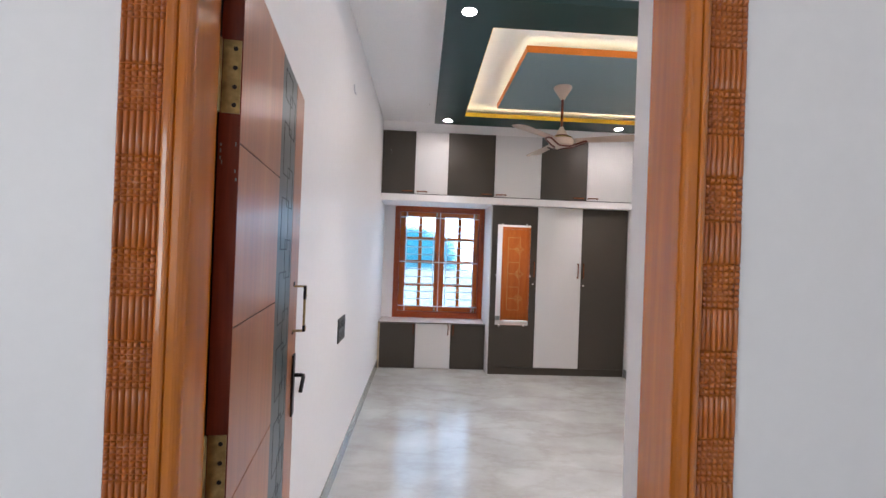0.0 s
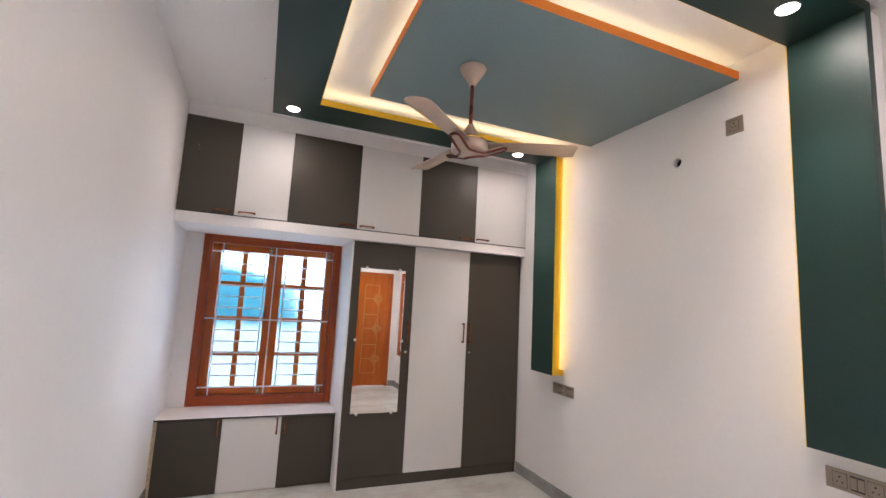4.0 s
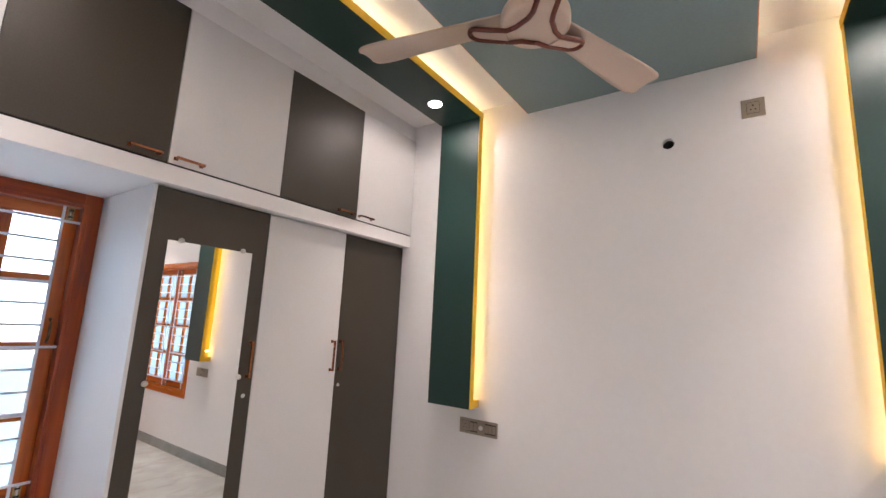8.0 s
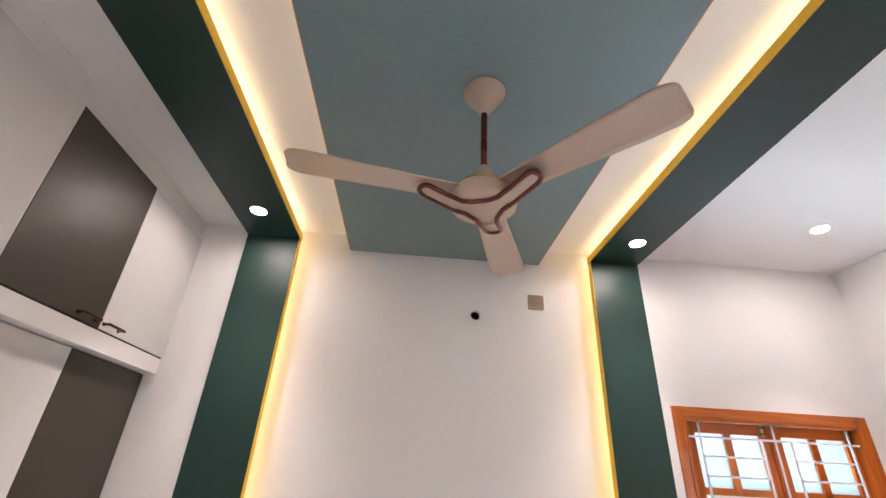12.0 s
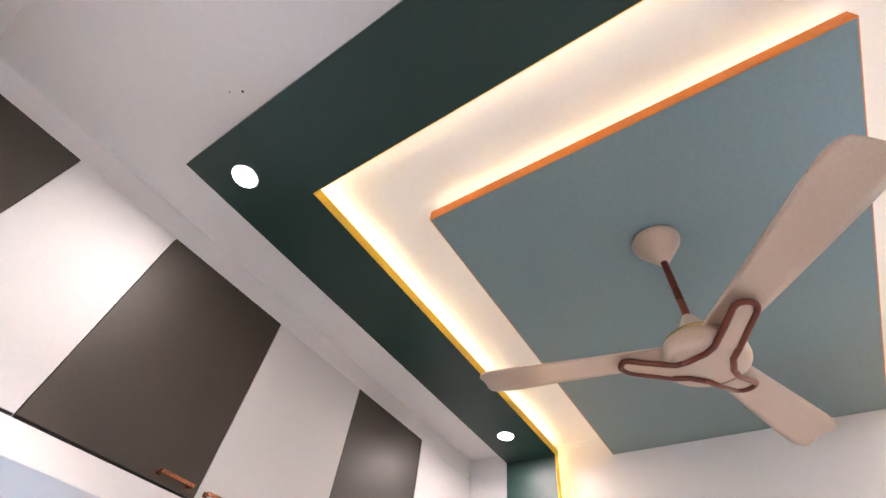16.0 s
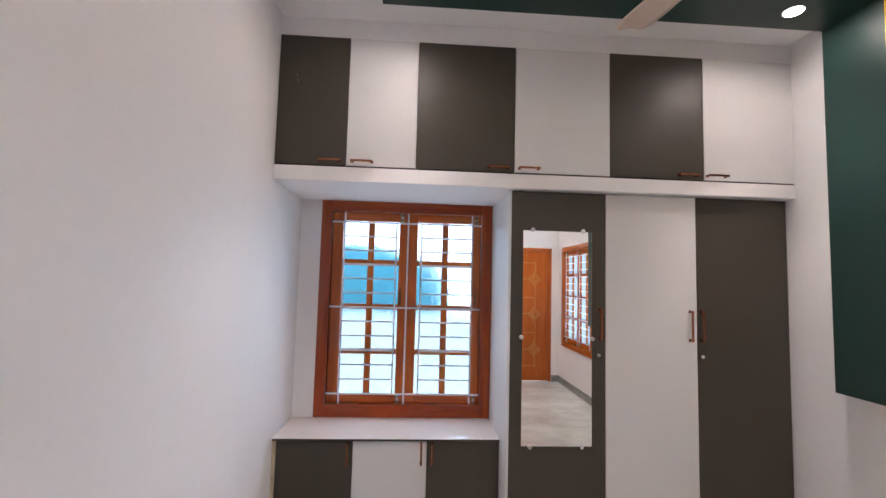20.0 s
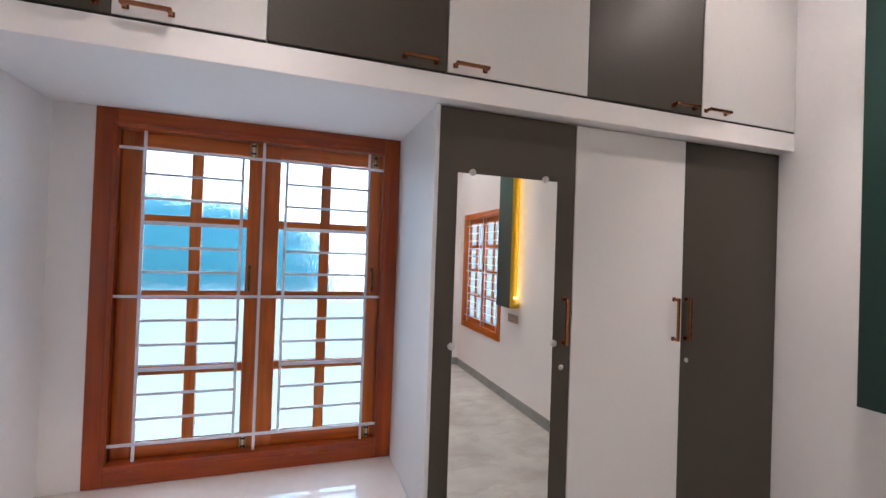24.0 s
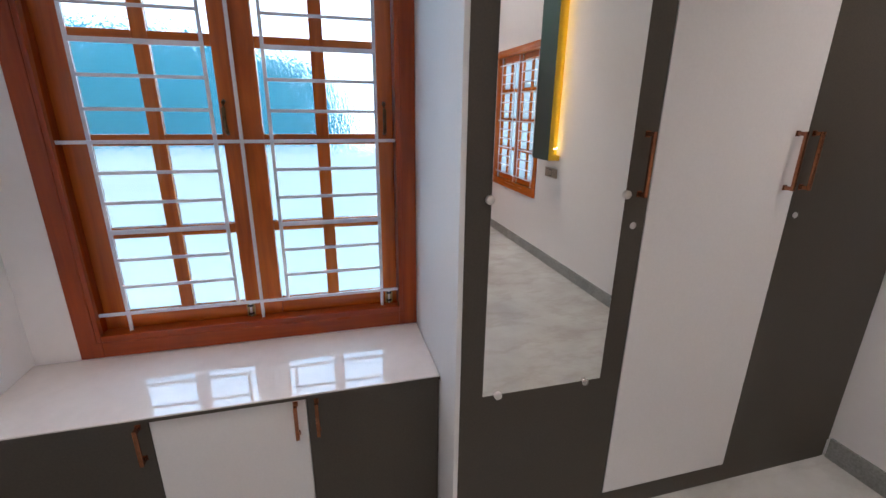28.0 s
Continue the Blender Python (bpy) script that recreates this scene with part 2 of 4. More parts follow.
def marble():
    """Polished pale grey stone-look tile with cloudy patches and faint veins."""
    m, n, l, bsdf = nodes_of("polished_grey_tile")
    vec = coords(n, l, (1, 1, 1))
    slant = n.new("ShaderNodeMapping")
    slant.inputs["Rotation"].default_value, slant.inputs["Scale"].default_value = (0, 0, 0.6), (0.8, 1.7, 1)
    l.new(vec, slant.inputs[0])
    cloud, streak, fine = noise_tex(n, l, vec, 2.2, 4.0, 0.5), noise_tex(n, l, slant.outputs[0], 1.8, 5.0, 0.55), noise_tex(n, l, vec, 30, 4)
    a = ramp(n, l, cloud, [(0.3, (0.41, 0.41, 0.39)), (0.7, (0.545, 0.555, 0.54))])
    b = ramp(n, l, streak, [(0.3, (0.88, 0.86, 0.835)), (0.6, (1, 1, 1))])
    c = ramp(n, l, fine, [(0.3, (0.97,) * 3), (0.7, (1.0,) * 3)])
    ridge = noise_tex(n, l, slant.outputs[0], 1.1, 6.0, 0.62)
    away = n.new("ShaderNodeMath")
    away.operation, away.inputs[1].default_value = "SUBTRACT", 0.5
    l.new(ridge, away.inputs[0])
    size = n.new("ShaderNodeMath")
    size.operation = "ABSOLUTE"
    l.new(away.outputs[0], size.inputs[0])
    veins = ramp(n, l, size.outputs[0], [(0.0, (0.91, 0.895, 0.875)), (0.045, (1, 1, 1))])
    c = blend(n, l, 1.0, c, veins, "MULTIPLY")
    l.new(blend(n, l, 1.0, blend(n, l, 0.8, a, b, "MULTIPLY"), c, "MULTIPLY"), bsdf.inputs["Base Color"])
    g = n.new("ShaderNodeMapRange")
    g.inputs[3].default_value, g.inputs[4].default_value = 0.14, 0.22
    bsdf.inputs["Specular IOR Level"].default_value = 0.38
    l.new(cloud, g.inputs[0])
    l.new(g.outputs[0], bsdf.inputs["Roughness"])
    return m


def frosted(name, tint, haze, milk=(0.80, 0.90, 0.92), relief=0.62, rough=0.13):
    """Obscure glass with a rain-like relief: short upright wrinkles and small hammered dimples."""
    m, n, l, bsdf = nodes_of(name)
    vec, tall = coords(n, l, (1, 1, 1)), coords(n, l, (1, 1, 0.3))
    wrinkle, dimple = noise_tex(n, l, tall, 105.0, 2.0, 0.5, 1.2), noise_tex(n, l, vec, 42.0, 2.0)
    add = n.new("ShaderNodeMath")
    l.new(wrinkle, add.inputs[0])
    l.new(dimple, add.inputs[1])
    bsdf.inputs["Base Color"].default_value = (*tint, 1)
    bsdf.inputs["Transmission Weight"].default_value, bsdf.inputs["Roughness"].default_value, bsdf.inputs["IOR"].default_value = 1.0, rough, 1.3
    bumped(n, l, bsdf, add.outputs[0], relief, 0.004)
    veil, mixer = n.new("ShaderNodeBsdfTranslucent"), n.new("ShaderNodeMixShader")
    veil.inputs["Color"].default_value, mixer.inputs[0].default_value = (*milk, 1), haze
    l.new(bsdf.outputs[0], mixer.inputs[1])
    l.new(veil.outputs[0], mixer.inputs[2])
    l.new(mixer.outputs[0], n["Material Output"].inputs["Surface"])
    return m


# side panes are a darker copy, tinted so the lamp behind looks less bright
FLOOR, GLASS, GLASS_DIMMED = marble(), frosted("obscure_glass", (0.515, 0.62, 0.68), 0.006), frosted("obscure_glass_dimmed", (0.165, 0.20, 0.22), 0.45, (0.195, 0.24, 0.265), 0.25, 0.3)
COUNTER = paint("polished_white_tile", (0.70, 0.645, 0.61), 0.03, grain=20, var=0.03, stain=3, bump=0.0, spec=0.95)
for link in list(COUNTER.node_tree.links):
    if link.to_socket.name == "Roughness":
        COUNTER.node_tree.links.remove(link)
COUNTER.node_tree.nodes["Principled BSDF"].inputs["Roughness"].default_value = 0.02

# ---- helpers for building ----
ORIGIN = {}


def thing(name, at, label="", category="", group="", kind="", m=None):
    """An Empty at the thing's base. With m, parts are given in the thing's own space; else in the world's."""
    ob = new(name)
    ob.empty_display_size = 0.05
    ob.matrix_basis = m if m is not None else Matrix.Translation(at)
    ORIGIN[ob] = Vector((0, 0, 0)) if m is not None else Vector(at)
    return tagged(ob, label, category, group, kind)


def part(name, bm, material, parent=None, label="", smooth=False):
    """Links a bmesh as one mesh object under a thing or a part."""
    top = parent
    while top is not None and top.parent is not None:
        top = top.parent
    if top is not None and top in ORIGIN:
        bmesh.ops.translate(bm, verts=bm.verts, vec=-ORIGIN[top])
    me = bpy.data.meshes.new(name)
    bmesh.ops.recalc_face_normals(bm, faces=bm.faces)
    bm.to_mesh(me)
    bm.free()
    me.materials.append(material)
    if smooth:
        me.polygons.foreach_set("use_smooth", [True] * len(me.polygons))
    ob = new(name, me)
    ob.parent = parent
    return tagged(ob, label)


def solid(name, bm, material, label="", category="", group="", kind="", at=None, smooth=False):
    """A top-level thing of one mesh, its origin at its base."""
    if at is None:
        at = Vector((0, 0, 0))
    bmesh.ops.translate(bm, verts=bm.verts, vec=-Vector(at))
    ob = part(name, bm, material, None, "", smooth)
    ob.location = at
    return tagged(ob, label, category, group, kind)


def box(x0, x1, y0, y1, z0, z1, bevel=0.0, bm=None):
    own = bmesh.new()
    bmesh.ops.create_cube(own, size=1.0)
    bmesh.ops.scale(own, vec=(abs(x1 - x0), abs(y1 - y0), abs(z1 - z0)), verts=own.verts)
    bmesh.ops.translate(own, vec=((x0 + x1) / 2, (y0 + y1) / 2, (z0 + z1) / 2), verts=own.verts)
    if bevel:
        bmesh.ops.bevel(own, geom=own.edges[:], offset=bevel, segments=2, affect="EDGES", profile=0.6)
    return joined(own, bm)


def joined(own, bm):
    if bm is None:
        return own
    me = bpy.data.meshes.new("tmp")
    own.to_mesh(me)
    own.free()
    bm.from_mesh(me)
    bpy.data.meshes.remove(me)
    return bm


def lathe(profile, at=(0, 0, 0), segs=32, axis="z", bm=None):
    """Turns (radius, height) pairs round an axis."""
    own, rings = bmesh.new(), []
    for r, h in profile:
        ring = []
        for k in range(segs if r > 1e-5 else 1):
            a = 2 * math.pi * k / segs
            c, s = r * math.cos(a), r * math.sin(a)
            ring.append(own.verts.new({"z": (c, s, h), "y": (c, h, s), "x": (h, c, s)}[axis]))
        rings.append(ring)
    for a, b in zip(rings, rings[1:]):
        for k in range(segs):
            quad = [a[k % len(a)], a[(k + 1) % len(a)], b[(k + 1) % len(b)], b[k % len(b)]]
            quad = [v for i, v in enumerate(quad) if v not in quad[:i]]
            if len(quad) > 2:
                own.faces.new(quad)
    bmesh.ops.translate(own, vec=at, verts=own.verts)
    return joined(own, bm)


def tube(points, radius, closed=False, segs=8, flat=1.0, bm=None):
    """A bar swept along points; flat squeezes it in z."""
    own, rings, pts = bmesh.new(), [], [Vector(p) for p in points]
    count = len(pts)
    for i, p in enumerate(pts):
        a, b = pts[(i - 1) % count if closed else max(0, i - 1)], pts[(i + 1) % count if closed else min(count - 1, i + 1)]
        t = (b - a).normalized()
        up = Vector((0, 0, 1)) if abs(t.z) < 0.9 else Vector((0, 1, 0))
        u = t.cross(up).normalized()
        v = u.cross(t).normalized()
        rings.append([own.verts.new(p + radius * (u * math.cos(2 * math.pi * k / segs) + v * flat * math.sin(2 * math.pi * k / segs))) for k in range(segs)])
    pairs = list(zip(rings, rings[1:])) + ([(rings[-1], rings[0])] if closed else [])
    for a, b in pairs:
        for k in range(segs):
            own.faces.new([a[k], a[(k + 1) % segs], b[(k + 1) % segs], b[k]])
    if not closed:
        own.faces.new(rings[0])
        own.faces.new(rings[-1][::-1])
    return joined(own, bm)


def slab_with_gaps(axis, at, depth, u0, u1, z0, z1, gaps):
    """A wall in the plane axis = at, of that depth, with rectangular gaps (u0, u1, z0, z1)."""
    bm = bmesh.new()
    us = sorted({u0, u1, *[g[0] for g in gaps], *[g[1] for g in gaps]})
    zs = sorted({z0, z1, *[g[2] for g in gaps], *[g[3] for g in gaps]})
    verts = {}

    def vert(u, z, d):
        key = (round(u, 5), round(z, 5), d)
        if key not in verts:
            w = at + depth * d
            verts[key] = bm.verts.new((w, u, z) if axis == "x" else (u, w, z))
        return verts[key]

    def open_at(i, k):
        if not (0 <= i < len(us) - 1 and 0 <= k < len(zs) - 1):
            return True
        u, z = (us[i] + us[i + 1]) / 2, (zs[k] + zs[k + 1]) / 2
        return any(g[0] < u < g[1] and g[2] < z < g[3] for g in gaps)

    for i in range(len(us) - 1):
        for k in range(len(zs) - 1):
            if open_at(i, k):
                continue
            a, b, c, d = us[i], us[i + 1], zs[k], zs[k + 1]
            for s in (0, 1):
                bm.faces.new([vert(a, c, s), vert(b, c, s), vert(b, d, s), vert(a, d, s)])
            for di, dk, e, f in ((-1, 0, (a, c), (a, d)), (1, 0, (b, c), (b, d)), (0, -1, (a, c), (b, c)), (0, 1, (a, d), (b, d))):
                if open_at(i + di, k + dk):
                    bm.faces.new([vert(*e, 0), vert(*f, 0), vert(*f, 1), vert(*e, 1)])
    return bm


# ---- the plan, in metres ----
X0, X1 = -0.41, 2.722          # side walls
Y0, Y1 = 1.163, 6.142          # back wall, garden wall
HALL_Y = 0.885                 # the back wall's face to the hall
TOP = 3.09                     # plaster ceiling
TRAY = 2.977                   # underside of the hung boards
W1 = (-0.265, 0.965, 0.592, 2.112)
W2 = (1.325, 2.538, 0.592, 2.122)
ENTRY = (-0.315, 0.605, 0.0, 2.12)
BATH = (1.93, 2.60, 0.0, 2.12)

# ---- structure ----
bm = box(X0 - 0.23, X1 + 0.23, HALL_Y, Y1 + 0.05, -0.12, 0.0)
box(-2.5, 1.8, -3.2, HALL_Y, -0.12, 0.0, 0, bm)
solid("floor", bm, FLOOR, "polished pale grey marble-look tile floor", "floor", kind="structure")
bm = box(X0 - 0.23, X1 + 0.23, HALL_Y, Y1 + 0.23, TOP, TOP + 0.14)
box(-2.5, 1.8, -3.2, HALL_Y, TOP, TOP + 0.14, 0, bm)
solid("ceiling", bm, CEILING, "plain white plastered ceiling", "ceiling", kind="structure")
solid("wall_left", slab_with_gaps("x", X0, -0.23, HALL_Y + 0.2, Y1 + 0.23, 0, TOP, []), WALL, "smooth off-white painted wall with a switch plate", "wall", kind="structure")
solid("wall_window", slab_with_gaps("y", Y1, 0.23, X0, X1, 0, TOP, [W1]), WALL, "white painted wall round the timber window", "wall", kind="structure")
solid("wall_back", slab_with_gaps("y", HALL_Y, Y0 - HALL_Y, X0 - 0.0, X1 + 0.23, 0, TOP, [ENTRY, BATH]), WALL, "white painted wall with two door openings", "wall", kind="structure")
HOLE = (3.708, 2.595, 0.032)
hy, hz, hr = HOLE
bm = slab_with_gaps("x", X1, 0.23, Y0, Y1 + 0.23, 0, TOP, [W2, (hy - 0.07, hy + 0.07, hz - 0.07, hz + 0.07)])
ring = [(0.07 * max(-1, min(1, 1.5 * math.cos(a))), 0.07 * max(-1, min(1, 1.5 * math.sin(a))), hr * math.cos(a), hr * math.sin(a)) for a in [2 * math.pi * k / 32 for k in range(32)]]
outer = [bm.verts.new((X1, hy + a, hz + b)) for a, b, _, _ in ring]
inner = [bm.verts.new((X1 + 0.004, hy + c, hz + d)) for _, _, c, d in ring]
deep = [bm.verts.new((X1 + 0.17, hy + c, hz + d)) for _, _, c, d in ring]
for k in range(32):
    j = (k + 1) % 32
    bm.faces.new([outer[k], outer[j], inner[j], inner[k]])
    bm.faces.new([inner[k], inner[j], deep[j], deep[k]])
bm.faces.new(deep)
solid("wall_right", bm, WALL, "white painted wall with a round pipe hole near the top", "wall", kind="structure")
sleeve = thing("pipe_sleeve", (X1 + 0.004, hy, hz), "open pipe sleeve through the wall, black tube for the hole's unlit depth", "pipe hole")
part("liner", lathe([(hr + 0.001, 0.0), (hr - 0.001, -0.002), (hr - 0.0015, 0.006), (hr - 0.0015, 0.034)], (X1 + 0.004, hy, hz), 28, "x"), CEILING, sleeve, "white liner", True)
# black tube and end cap stand in for the shade deep in the hole
part("depth", lathe([(hr - 0.001, 0.0335), (hr - 0.001, 0.15), (0.0, 0.151)], (X1 + 0.004, hy, hz), 28, "x"), SOCKET_HOLE, sleeve, "black tube for the hole's unlit depth", True)
# the hall in front of the door
# opening is unseen, added to let the hall lamp shine in
solid("wall_hall_west", slab_with_gaps("x", -2.3, -0.2, -3.0, HALL_Y, 0, TOP, [(-2.7, -0.5, 0.9, 2.3)]), WALL, "unseen plain white hall wall with an opening added for light", "wall", kind="structure")
solid("wall_hall_north", slab_with_gaps("y", HALL_Y, 0.2, -2.3, X0, 0, TOP, []), WALL, "plain white hall wall beside the door", "wall", kind="structure")
solid("wall_hall_east", slab_with_gaps("x", 1.6, 0.2, -3.0, HALL_Y, 0, TOP, []), WALL, "plain white hall wall", "wall", kind="structure")
solid("wall_hall_south", slab_with_gaps("y", -3.0, -0.2, -2.3, 1.6, 0, TOP, []), WALL, "plain white hall wall", "wall", kind="structure")


def skirting(name, x0, x1, y0, y1, along, length):
    run = thing(name, (x0, y0, 0), "polished grey tile skirting along the wall", "skirting", kind="structure")
    span = (y1 - y0) if along == "y" else (x1 - x0)
    count = max(1, round(span / length))
    for k in range(count):
        a, b = span * k / count + 0.0008, span * (k + 1) / count - 0.0008
        bm = box(x0, x1, y0 + a, y0 + b, 0, 0.1, 0.002) if along == "y" else box(x0 + a, x0 + b, y0, y1, 0, 0.1, 0.002)
        part("tile", bm, SKIRT, run)


skirting("baseboard_right", X1 - 0.012, X1, Y0 + 0.012, 5.552, "y", 0.6)
skirting("baseboard_left", X0, X0 + 0.012, Y0 + 0.012, 5.73, "y", 0.6)
skirting("baseboard_back", 0.61, 1.925, Y0, Y0 + 0.012, "x", 0.6)
skirting("baseboard_corner", 2.605, X1, Y0, Y0 + 0.012, "x", 0.6)

# ---- hung ceiling tray with its two wall drops ----
GX, GY0, GY1 = 0.207, 2.656, 5.172       # green board, outer edge
YX, YY0, YY1 = 0.524, 2.972, 4.852       # green board, inner edge
PX, PY0, PY1 = 0.827, 3.288, 4.545       # inner panel
LIP = TRAY + 0.045
DX = 2.607                               # face of the wall drops
tray = thing("false_ceiling", (1.4, 3.9, TRAY), "dark green U-shaped ceiling tray with lit yellow edges", "false ceiling", kind="structure")
bm = bmesh.new()
BX1 = DX + 0.045
ring = [(BX1, GY1), (GX, GY1), (GX, GY0), (BX1, GY0), (BX1, YY0), (YX, YY0), (YX, YY1), (BX1, YY1)]
low = [bm.verts.new((x, y, TRAY)) for x, y in ring]
high = [bm.verts.new((x, y, LIP)) for x, y in ring]
for a in range(8):
    b = (a + 1) % 8
    bm.faces.new([low[a], low[b], high[b], high[a]])
for f in ((0, 1, 6, 7), (1, 2, 5, 6), (2, 3, 4, 5)):
    bm.faces.new([low[k] for k in f])
    bm.faces.new([high[k] for k in f])
part("board", bm, GREEN, tray, "dark green painted board")
part("edge", box(YX, DX + 0.046, YY1 - 0.003, YY1, TRAY + 0.001, LIP + 0.001), YELLOW, tray, "yellow painted edge")
part("edge", box(YX, DX + 0.046, YY0, YY0 + 0.003, TRAY + 0.001, LIP + 0.001), YELLOW, tray, "yellow painted edge")
part("edge", box(YX, YX + 0.003, YY0 + 0.003, YY1 - 0.003, TRAY + 0.001, LIP + 0.001), YELLOW, tray, "yellow painted edge")
bm = box(GX + 0.001, GX + 0.04, GY0, GY1, LIP, TOP)
box(GX + 0.04, X1, GY1 - 0.04, GY1 - 0.001, LIP, TOP, 0, bm)
box(GX + 0.04, X1, GY0 + 0.001, GY0 + 0.04, LIP, TOP, 0, bm)
part("packing", bm, CEILING, tray, "white side of the hung board")
for a, b, c, d in ((YX, X1 - 0.09, YY1 + 0.025, YY1 + 0.037), (YX, X1 - 0.09, YY0 - 0.037, YY0 - 0.025), (YX - 0.037, YX - 0.025, YY0, YY1)):
    part("led_strip", box(a, b, c, d, LIP + 0.0005, LIP + 0.004), LED, tray, "warm lit LED strip")

panel = thing("ceiling_panel", (1.7, 3.9, TRAY), "grey-green hung ceiling panel with orange lit edges", "ceiling panel", kind="structure")
part("board", box(PX, X1, PY0, PY1, TRAY, LIP + 0.003), TEAL, panel, "grey-green painted board")
part("edge", box(PX - 0.003, PX, PY0 - 0.003, PY1 + 0.003, TRAY + 0.001, LIP + 0.006), ORANGE, panel, "orange painted edge")
part("edge", box(PX, X1, PY0 - 0.003, PY0, TRAY + 0.001, LIP + 0.006), ORANGE, panel, "orange painted edge")
part("edge", box(PX, X1, PY1, PY1 + 0.003, TRAY + 0.001, LIP + 0.006), ORANGE, panel, "orange painted edge")
part("packing", box(PX + 0.12, X1, PY0 + 0.12, PY1 - 0.12, LIP + 0.003, TOP), CEILING, panel, "white packing above the board")
for a, b, c, d in ((PX + 0.03, PX + 0.042, PY0 + 0.03, PY1 - 0.03), (PX + 0.042, X1 - 0.02, PY0 + 0.03, PY0 + 0.042), (PX + 0.042, X1 - 0.02, PY1 - 0.042, PY1 - 0.03)):
    part("led_strip", box(a, b, c, d, LIP + 0.0035, LIP + 0.007), LED_PANEL, panel, "warm lit LED strip")


def wall_drop(inner, outer, label, tail):
    """An upright board before the right wall; inner is the lit side's y."""
    s = 1 if outer > inner else -1
    drop = thing("wall_drop", (X1, (inner + outer) / 2, 1.032), label, "wall board", "boards beside the bed wall", "structure")
    z0, z1 = 1.032, TRAY - 0.0005
    part("board", box(DX, DX + 0.045, inner + 0.003 * s, outer, z0, z1), GREEN, drop, "dark green painted board")
    part("edge", box(DX + 0.001, DX + 0.046, inner, inner + 0.003 * s, z0 + 0.001, z1), YELLOW, drop, "yellow painted edge")
    part("packing", box(DX + 0.045, X1, outer - 0.045 * s, outer - 0.001 * s, z0, z1), CEILING, drop, "white side of the board")
    part("cheek", box(DX + 0.046, X1 - 0.001, inner + 0.058 * s, inner + 0.064 * s, z0 + 0.0455, z1), YELLOW, drop, "yellow painted inner cheek")
    part("foot", box(DX + 0.046, X1, inner, outer - 0.05 * s, z0, z0 + 0.045, 0.001), YELLOW, drop, "yellow end block")
    part("led_strip", box(DX + 0.0455, DX + 0.049, inner + 0.025 * s, inner + 0.037 * s, z0 + 0.06, TOP - 0.03), LED_SIDE, drop, "warm lit LED strip")
    if not tail:
        return
    y = inner + 0.03 * s
    part("led_tail", tube([(DX + 0.052, y, 1.155), (DX + 0.058, y - 0.004 * s, 1.140), (DX + 0.070, y - 0.012 * s, 1.134), (DX + 0.082, y - 0.016 * s, 1.140), (DX + 0.088, y - 0.016 * s, 1.150)], 0.004), LED, drop, "curled lit end of the LED strip", True)


wall_drop(YY1, GY1, "dark green upright board with a lit yellow edge", False)
wall_drop(YY0, GY0, "dark green upright board near the side window", True)


def downlight(x, y, z, watts):
    d = thing("downlight", (x, y, z), "small round warm white recessed downlight, switched on", "downlight", "ceiling downlights")
    part("trim", lathe([(0.0412, -0.001), (0.0432, -0.004), (0.0455, -0.004), (0.0485, 0.0)], (x, y, z), 28), GRILLE, d, "white ring", True)
    lamp = new("downlight_beam", bpy.data.lights.new("downlight_beam", "SPOT"))
    lamp.data.energy, lamp.data.color, lamp.data.spot_size, lamp.data.spot_blend, lamp.data.shadow_soft_size = watts, (1.0, 0.85, 0.78), radians(75), 1.0, 0.035
    lamp.location = (x, y, z - 0.02)
    part("diffuser", lathe([(0.0, -0.0042), (0.0385, -0.0042), (0.041, -0.003), (0.041, -0.0005)], (x, y, z), 28), LAMP, d, "glowing diffuser")


for x, y in ((0.35, 5.02), (2.305, 5.02), (2.315, 2.80), (0.35, 2.80)):
    downlight(x, y, TRAY, 30.0)
downlight(2.166, 1.745, TOP, 40.0)

